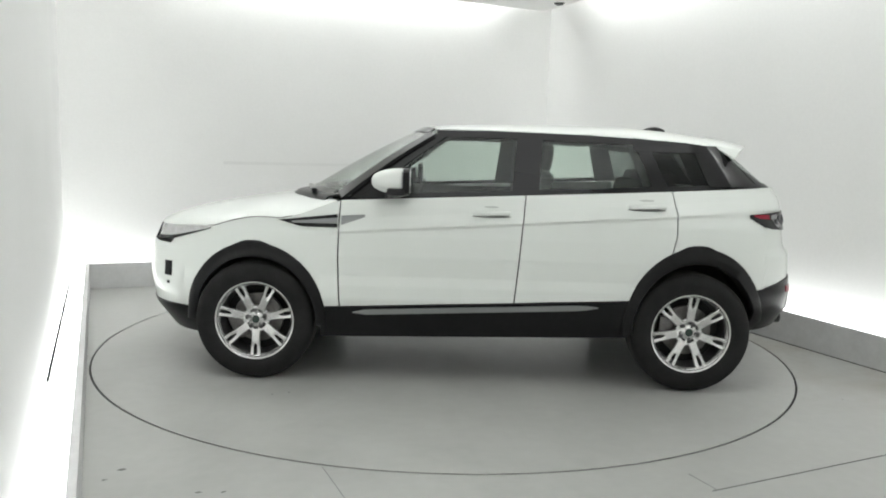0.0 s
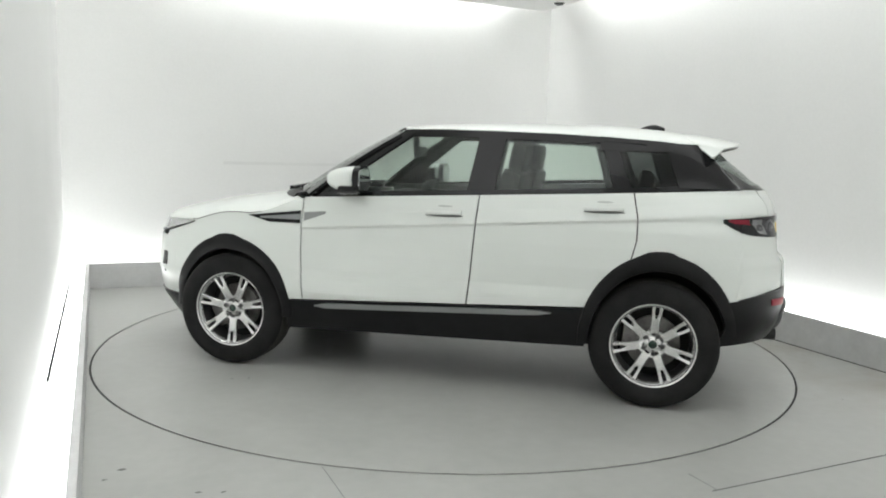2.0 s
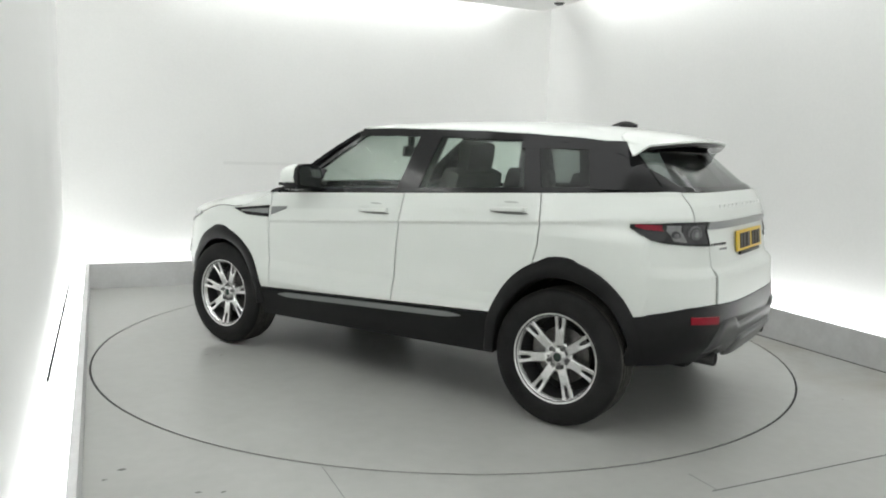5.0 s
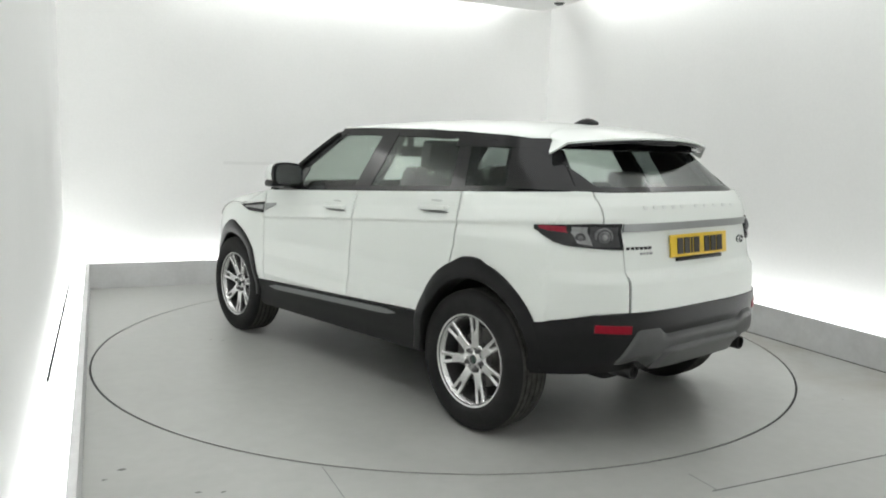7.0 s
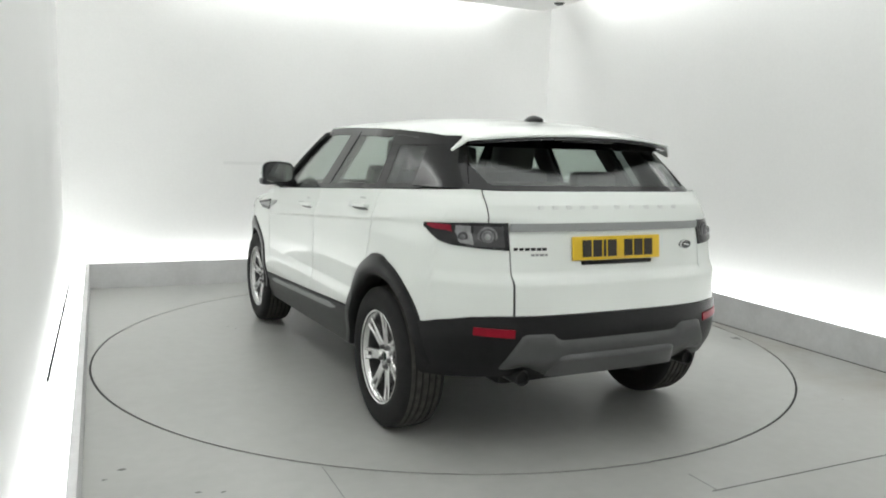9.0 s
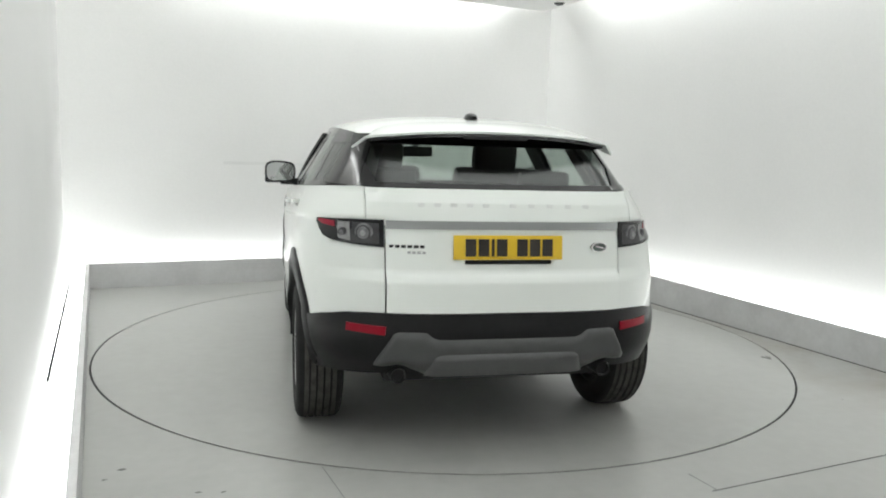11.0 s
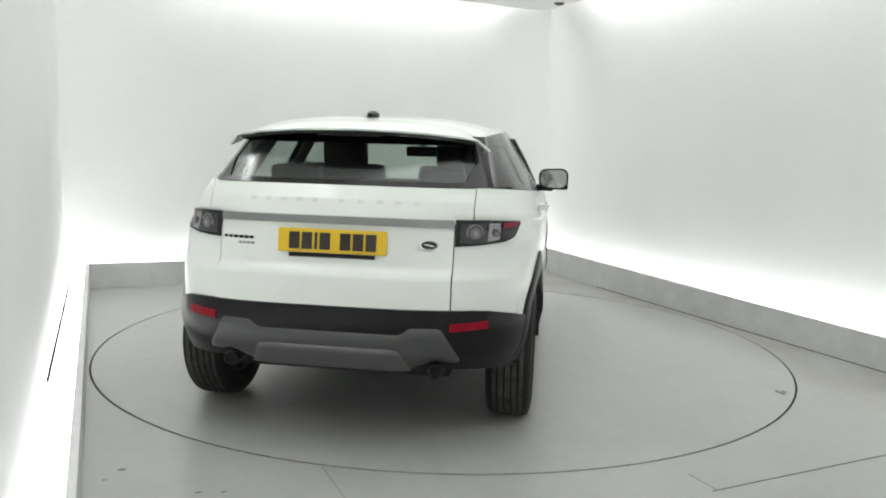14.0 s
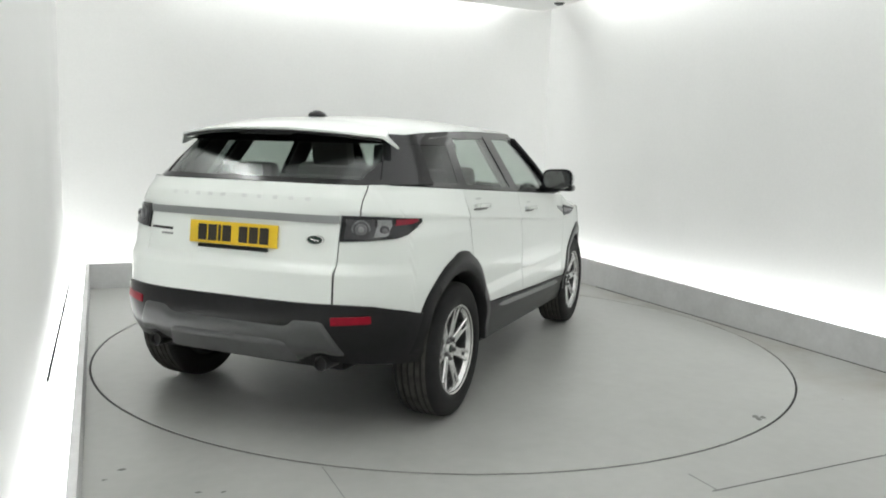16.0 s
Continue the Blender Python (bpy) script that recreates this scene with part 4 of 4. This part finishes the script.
def build_rear_details(car):
    # tail lamps: smoked housing wrapping the corner, with lenses
    def lamp(name, xa, yb, z_lo, z_hi, n, d, m, parent, th, label, sgn):
        g = [[rear_p(lerp(phi_x(xa, z), phi_y(yb, z), i / n), z) for z in np.linspace(z_lo(i / n), z_hi(i / n), 7)] for i in range(n + 1)]
        if sgn < 0:
            g = mirror(g)
        return panel(name, out(g, d), m, parent, th, label, both=False)[0]

    for sgn in (1, -1):
        bot = table((0, 1.066), (0.10, 1.040), (0.25, 1.010), (0.40, 0.996), (0.7, 0.986), (1, 0.979))
        h = lamp("tail_lamp", -1.645, 0.566, bot, table((0, 1.084), (0.3, 1.092), (0.6, 1.100), (1, 1.103)), 24, 0.010, M_SMOKE, car, 0.02, "smoked tail lamp wrapping the rear corner", sgn)
        b2 = table((0, 1.072), (0.5, 1.056), (1, 1.050))
        lamp("red_lens", -1.668, side_to_y(-1.790), b2, lambda s: 1.0835, 10, 0.014, M_PINK, h, 0.008, "red side lens", sgn)
        lamp("clear_lens", -1.798, 0.705, table((0, 1.052), (0.25, 1.036), (0.45, 1.004), (1, 0.998)), table((0, 1.084), (1, 1.086)), 14, 0.014, M_LENS2, h, 0.008, "clear indicator lens", sgn)
        lamp("inner_lens", rear_x(0.700, 1.05), 0.584, lambda s: 0.992, lambda s: 1.088, 14, 0.0118, M_SMOKE2, h, 0.006, "grey smoked lens", sgn)
        for y, z, r, m, dep in ((0.648, 1.040, 0.045, M_LENS3, 0.014), (0.648, 1.040, 0.037, M_SMOKE2, 0.017), (0.648, 1.040, 0.030, M_LENS3, 0.020), (0.648, 1.040, 0.015, M_LENS2, 0.023),
                                (0.735, 1.034, 0.024, M_SMOKE2, 0.017), (0.735, 1.034, 0.015, M_LENS3, 0.020)):
            bm = lathe([(0.0, -0.004), (r * 0.7, -0.003), (r * 0.93, -0.001), (r, 0.002), (r, 0.012), (0.0, 0.012)], 28)
            bmesh.ops.transform(bm, matrix=face_rear(sgn * y, z, dep), verts=bm.verts)
            part("lamp_bowl", bm, m, h, "round clear lamp bowl")
    # number plate with its holder
    x = -2.006
    bm = bmesh.new()
    box(bm, (-0.008, -0.26, -0.0555), (0.0, 0.26, 0.0555), 0.003, pose(x, 0, 0.985, 0, 6))
    pl = part("number_plate", bm, M_PLATE, car, "yellow rear number plate with dark characters")
    w, gap = 0.050, 0.011
    y = 0.205
    for i, n in enumerate((1, 1, 0.28, 1, 0, 1, 1, 1)):
        if n == 0:
            y -= 0.036
            continue
        bm = bmesh.new()
        box(bm, (-0.004, -w * n / 2, -0.0395), (0.0, w * n / 2, 0.0395), 0.001, pose(x - 0.0085, y - w * n / 2, 0.985, 0, 6))
        part("plate_bar", bm, M_INK, pl, smooth=0)
        y -= w * n + gap
    bm = bmesh.new()
    box(bm, (-0.03, -0.205, -0.012), (0.02, 0.205, 0.006), 0.004, pose(x + 0.012, 0.0, 0.922))
    part("plate_holder", bm, M_CLAD, car, "black strip under the plate")
    # oval badge
    bm = lathe([(0.0, -0.004), (0.85, -0.004), (0.9, -0.008), (1.0, -0.006), (1.0, 0.004), (0.0, 0.004)], 36)
    bmesh.ops.transform(bm, matrix=face_rear(-0.452, 0.985, 0.003) @ Matrix.Diagonal((0.043, 1, 0.0225, 1)), verts=bm.verts)
    bd = part("badge", bm, M_GREEN, car, "dark green oval badge with silver rim")
    bm = lathe([(0.84, -0.005), (0.86, -0.009), (1.0, -0.009), (1.02, -0.004), (0.84, -0.005)], 36)
    bmesh.ops.transform(bm, matrix=face_rear(-0.452, 0.985, 0.003) @ Matrix.Diagonal((0.043, 1, 0.0225, 1)), verts=bm.verts)
    part("badge_rim", bm, M_CHROME, bd)
    bm = bmesh.new()
    box(bm, (-0.003, -0.022, -0.003), (0.002, 0.022, 0.003), 0.001, face_rear(-0.452, 0.985, 0.0115) @ pose(0, 0, 0, 0, 0, 90) @ pose(0, 0, 0, 12))
    part("badge_mark", bm, M_CHROME, bd, smooth=0)
    # model marks as plain bars
    y = 0.545
    for w in (0.020, 0.020, 0.022, 0.022, 0.022, 0.020):
        bm = bmesh.new()
        box(bm, (-0.004, -w / 2, -0.0065), (0.003, w / 2, 0.0065), 0.001, pose(rear_x(y, 0.986) - 0.001, y - w / 2, 0.986))
        part("model_mark", bm, M_CLAD, car, smooth=0)
        y -= w + 0.006
    y = 0.465
    for w in (0.016, 0.016, 0.020, 0.014):
        bm = bmesh.new()
        box(bm, (-0.003, -w / 2, -0.0055), (0.003, w / 2, 0.0055), 0.001, pose(rear_x(y, 0.960) - 0.001, y - w / 2, 0.960))
        part("trim_mark", bm, M_STRIP, car, smooth=0)
        y -= w + 0.005
    # raised white marks across the tailgate
    for y in [lerp(0.40, 0.10, k / 4) for k in range(5)] + [lerp(-0.03, -0.39, k / 4) for k in range(5)]:
        bm = bmesh.new()
        box(bm, (-0.002, -0.015, -0.009), (0.003, 0.015, 0.009), 0.001, pose(rear_x(y, 1.172) - 0.0005, y, 1.172, 0, 8))
        part("tailgate_mark", bm, M_SILVER2, car, smooth=0)


def face_rear(y, z, d):
    """The pose of a round thing on the rear face, its front turned outwards."""
    a = abs(y)
    s = (rear_x(a + 0.01, z) - rear_x(a - 0.01, z)) / 0.02 * (1 if y >= 0 else -1)
    k = math.hypot(1, s)
    return pose(rear_x(a, z) - d / k, y + d * s / k, z, 0, 0, math.degrees(math.atan2(-1, -s)))


def side_to_y(x):
    return side_y(x, 1.05)


M_SMOKE2 = mat("grey_smoked_lens", (0.05, 0.05, 0.053), 0.15, spec=0.4, var=0.12, scale=25)
M_LENS3 = mat("dim_lamp_bowl", (0.13, 0.13, 0.135), 0.10, spec=0.6, var=0.2, scale=40)
M_LENS2 = mat("grey_clear_lens", (0.23, 0.23, 0.235), 0.10, spec=0.5, var=0.15, scale=30)
M_DISH_SHADE = mat("grey_dish_paint", (0.50, 0.52, 0.50), 0.4)
M_GAP_SHADE = mat("grey_handle_seal", (0.20, 0.205, 0.20), 0.6)
M_SILVER2 = mat("bright_mark", (0.72, 0.74, 0.72), 0.3)


M_NUT = mat("dark_steel_nut", (0.10, 0.10, 0.10), 0.35, metal=0.7)


# ---- wheels ----
def build_wheel(car):
    R, W = 0.362, 0.118
    prof = [(0.232, 0.088), (0.240, 0.104), (0.262, 0.116), (0.295, W), (0.325, 0.113), (0.345, 0.104), (0.355, 0.094), (0.3605, 0.078)]
    tread = []
    for c in (0.052, 0.018, -0.018, -0.052):
        tread += [(R, c + 0.006), (R - 0.008, c + 0.0045), (R - 0.008, c - 0.0045), (R, c - 0.006)]
    prof = prof + tread + [(r, -h) for r, h in prof[::-1]]
    rim = lathe([(0.236, 0.080), (0.2445, 0.094), (0.2445, 0.101), (0.240, 0.107), (0.2315, 0.105), (0.222, 0.094), (0.214, 0.074), (0.236, 0.080)], 72)
    wheel = part("wheel", rim, M_ALLOY, car, "silver split-spoke alloy wheel with black tyre")
    tyre = part("tyre", lathe(prof, 96), M_TYRE, wheel, "black rubber tyre with dusty grooved tread", smooth=50)
    tyre.data.materials.append(M_TREAD)
    for p in tyre.data.polygons:
        if math.hypot(p.center.x, p.center.z) > R - 0.0055 and abs(p.center.y) < 0.085:
            p.material_index = 1
    part("rim_groove", lathe([(0.2300, 0.1038), (0.2262, 0.0999), (0.2255, 0.096), (0.2295, 0.100), (0.2300, 0.1038)], 72), M_ALLOY_IN, wheel, "dark groove inside the rim lip")
    part("barrel", lathe([(0.236, -0.095), (0.236, 0.079), (0.2155, 0.073), (0.209, 0.04), (0.206, -0.08), (0.222, -0.095), (0.236, -0.095)], 60), M_ALLOY_IN, wheel, "dark wheel barrel")
    # dark barrel and brake behind the spokes
    part("brake_disc", lathe([(0.05, 0.0), (0.150, 0.0), (0.152, -0.004), (0.152, -0.022), (0.05, -0.022), (0.05, 0.0)], 48), M_STEEL, wheel, "worn steel brake disc")
    part("backing_plate", lathe([(0.0, -0.045), (0.204, -0.040), (0.204, -0.055), (0.0, -0.06)], 48), M_DARK, wheel)
    bm = bmesh.new()
    box(bm, (0.085, -0.03, -0.075), (0.175, 0.022, 0.075), 0.014)
    part("brake_caliper", bm, M_STEEL, wheel)
    # seven spokes, each split by a slot
    def spoke():
        bm = bmesh.new()
        rs = [0.045, 0.075, 0.105, 0.130, 0.148, 0.156, 0.175, 0.205, 0.213, 0.232]
        half = [0.030, 0.0265, 0.0255, 0.0262, 0.0272, 0.0280, 0.0295, 0.0325, 0.0335, 0.037]
        slot = [0, 0, 0, 0, 0, 0.006, 0.0105, 0.0115, 0.0105, 0.0105]
        hy = [0.060, 0.068, 0.073, 0.076, 0.079, 0.080, 0.083, 0.089, 0.091, 0.096]
        for s in (1, -1):
            A, B = [], []
            for r, h, sl, y in zip(rs, half, slot, hy):
                A.append([bm.verts.new(p) for p in ((s * sl, y - 0.004 * (sl > 0), r), (s * (h - 0.005), y, r), (s * h, y - 0.006, r))])
                B.append([bm.verts.new(p) for p in ((s * sl, y - 0.036, r), (s * (h - 0.004), y - 0.036, r), (s * h, y - 0.034, r))])
            for i in range(len(rs) - 1):
                for j in range(2):
                    bm.faces.new((A[i][j], A[i + 1][j], A[i + 1][j + 1], A[i][j + 1]))
                    bm.faces.new((B[i][j], B[i][j + 1], B[i + 1][j + 1], B[i + 1][j]))
                for j in (0, 2):
                    bm.faces.new((A[i][j], B[i][j], B[i + 1][j], A[i + 1][j]))
            bm.faces.new((A[-1][0], A[-1][1], A[-1][2], B[-1][2], B[-1][1], B[-1][0]))
        bmesh.ops.remove_doubles(bm, verts=bm.verts, dist=1e-5)
        return bm

    first = part("spoke", spoke(), M_ALLOY, wheel, smooth=30)
    for k in range(1, 7):
        s = new("spoke", first.data)
        s.parent = wheel
        s.matrix_basis = pose(0, 0, 0, 0, 360 / 7 * k, 0)
    part("hub", lathe([(0.0, 0.070), (0.030, 0.070), (0.034, 0.066), (0.048, 0.060), (0.078, 0.064), (0.084, 0.058), (0.084, 0.01), (0.0, 0.01)], 40), M_ALLOY, wheel)
    part("centre_cap", lathe([(0.0, 0.076), (0.019, 0.075), (0.024, 0.071), (0.024, 0.06), (0.0, 0.06)], 28), M_GREEN, wheel, "dark centre cap")
    nut = part("wheel_nut", lathe([(0.0, 0.079), (0.007, 0.079), (0.010, 0.076), (0.0125, 0.070), (0.0125, 0.05), (0.0, 0.05)], 14), M_NUT, wheel, "dark wheel nut")
    a0 = radians(-25.7)
    nut.matrix_basis = pose(0.054 * math.sin(a0), 0, 0.054 * math.cos(a0))
    for k in range(1, 5):
        n = new("wheel_nut", nut.data)
        n.parent = wheel
        a = a0 + 2 * math.pi * k / 5
        n.matrix_basis = pose(0.054 * math.sin(a), 0, 0.054 * math.cos(a))
        n["label"] = "dark wheel nut"
    return wheel


def copy_part(ob, parent, m):
    made = {}
    for o in (ob, *ob.children_recursive):
        made[o] = o.copy()
        scene.collection.objects.link(made[o])
        made[o].parent = parent if o == ob else made[o.parent]
    made[ob].matrix_basis = m
    return made[ob]


# ---- cabin ----
def build_cabin(car):
    def seat(x, y, w, rear=False):
        bm = bmesh.new()
        box(bm, (-0.26, -w, -0.08), (0.27, w, 0.08), 0.05, pose(x, y, 0.70, 0, -6))
        s = part("seat", bm, M_SEAT, car, "dark leather seat")
        bm = bmesh.new()
        box(bm, (-0.07, -w, 0.0), (0.07, w, 0.575 if rear else 0.64), 0.06, pose(x - 0.25, y, 0.70, 0, -17))
        part("backrest", bm, M_SEAT, s)
        for hy in ((0,) if not rear else (-0.44, 0.44)):
            bm = bmesh.new()
            box(bm, (-0.05, -0.15, -0.095), (0.05, 0.15, 0.095), 0.045, pose(x - 0.44, y + hy, 1.385 if not rear else 1.225, 0, -10))
            part("headrest", bm, M_SEAT, s)
            for d in (-0.05, 0.05):
                bm = bmesh.new()
                box(bm, (-0.007, d - 0.007, -0.10), (0.007, d + 0.007, 0.0), 0.002, pose(x - 0.43, y + hy, 1.33 if not rear else 1.18, 0, -10))
                part("headrest_post", bm, M_CHROME, s)
        return s

    seat(0.0, 0.38, 0.27)
    seat(0.0, -0.38, 0.27)
    seat(-0.78, 0.0, 0.62, True)
    bm = bmesh.new()
    box(bm, (0.48, -0.74, 0.72), (1.0, 0.74, 1.06), 0.08)
    box(bm, (0.50, -0.60, 1.02), (0.66, -0.22, 1.11), 0.03)
    part("dashboard", bm, M_CABIN, car, "dark moulded dashboard")
    bm = bmesh.new()
    box(bm, (-1.70, -0.62, 0.94), (-1.28, 0.62, 0.965), 0.01)
    part("parcel_shelf", bm, M_CABIN, car, "dark parcel shelf")
    for s in (1, -1):
        bm = bmesh.new()
        box(bm, (-0.86, s * 0.82 - 0.02, 0.56), (0.80, s * 0.82 + 0.02, 1.14), 0.015)
        box(bm, (-1.20, s * 0.82 - 0.018, 0.86), (-0.84, s * 0.82 + 0.018, 1.138), 0.015)
        part("door_card", bm, M_CABIN, car, "dark inner door trim")
    bm = bmesh.new()
    box(bm, (-1.84, -0.52, 0.90), (-1.76, 0.52, 1.215), 0.02)
    part("boot_trim", bm, M_CABIN, car, "dark boot lining")
    for s in (1, -1):
        bm = bmesh.new()
        box(bm, (-1.62, s * 0.62 - 0.03, 0.90), (-1.15, s * 0.62 + 0.03, 1.21), 0.02)
        part("boot_side", bm, M_CABIN, car, "dark boot side lining")
    # steering wheel on the car's right
    bm = bmesh.new()
    n, m2 = 40, 10
    vs = [[bm.verts.new(((0.178 + 0.015 * math.cos(b)) * math.cos(a), 0.015 * math.sin(b), (0.178 + 0.015 * math.cos(b)) * math.sin(a)))
           for b in [2 * math.pi * j / m2 for j in range(m2)]] for a in [2 * math.pi * i / n for i in range(n)]]
    for i in range(n):
        for j in range(m2):
            bm.faces.new((vs[i][j], vs[(i + 1) % n][j], vs[(i + 1) % n][(j + 1) % m2], vs[i][(j + 1) % m2]))
    box(bm, (-0.17, -0.02, -0.025), (0.17, 0.02, 0.03), 0.01)
    box(bm, (-0.06, -0.03, -0.06), (0.06, 0.03, 0.05), 0.02)
    bmesh.ops.transform(bm, matrix=pose(0.43, -0.38, 1.02, 0, 0, 90) @ pose(0, 0, 0, -22), verts=bm.verts)
    part("steering_wheel", bm, M_CABIN, car, "dark steering wheel")
    bm = bmesh.new()
    box(bm, (-0.014, -0.125, -0.038), (0.014, 0.125, 0.038), 0.0135, pose(0.34, 0.0, 1.405, 0, -8))
    box(bm, (-0.02, -0.02, -0.02), (0.02, 0.02, 0.10), 0.008, pose(0.37, 0.0, 1.43))
    part("interior_mirror", bm, M_CABIN, car, "dark interior mirror")


def build_car():
    car = new("car")
    car.empty_display_size = 0.3
    tagged(car, "white five-door compact sport utility car with black roof pillars and arches", "car")
    build_body(car)
    build_glasshouse(car)
    build_rear_details(car)
    build_cabin(car)
    w = build_wheel(car)
    w.matrix_basis = pose(HUB_X, 0.815, HUB_Z, 0, 25.7, 0)
    for x, y, ry, rz in ((-1.312, 0.822, -4, 0), (HUB_X, -0.815, 20, 180), (-1.312, -0.815, -9, 180)):
        copy_part(w, car, pose(x, y, HUB_Z, 0, 0, rz) @ pose(0, 0, 0, 0, ry, 0))
    return car


car = build_car()


# ---- motion of the turntable and the car on it ----
def motions():
    ts = [0.5 * k for k in range(33)]
    walk(turntable, [(t, pose(TX, TY, 0, 0, 0, heading(t))) for t in ts])
    walk(car, [(t, pose(0, 0, 0, 0, 0, heading(t)) @ pose(OX, OY, 0.001)) for t in ts])


motions()
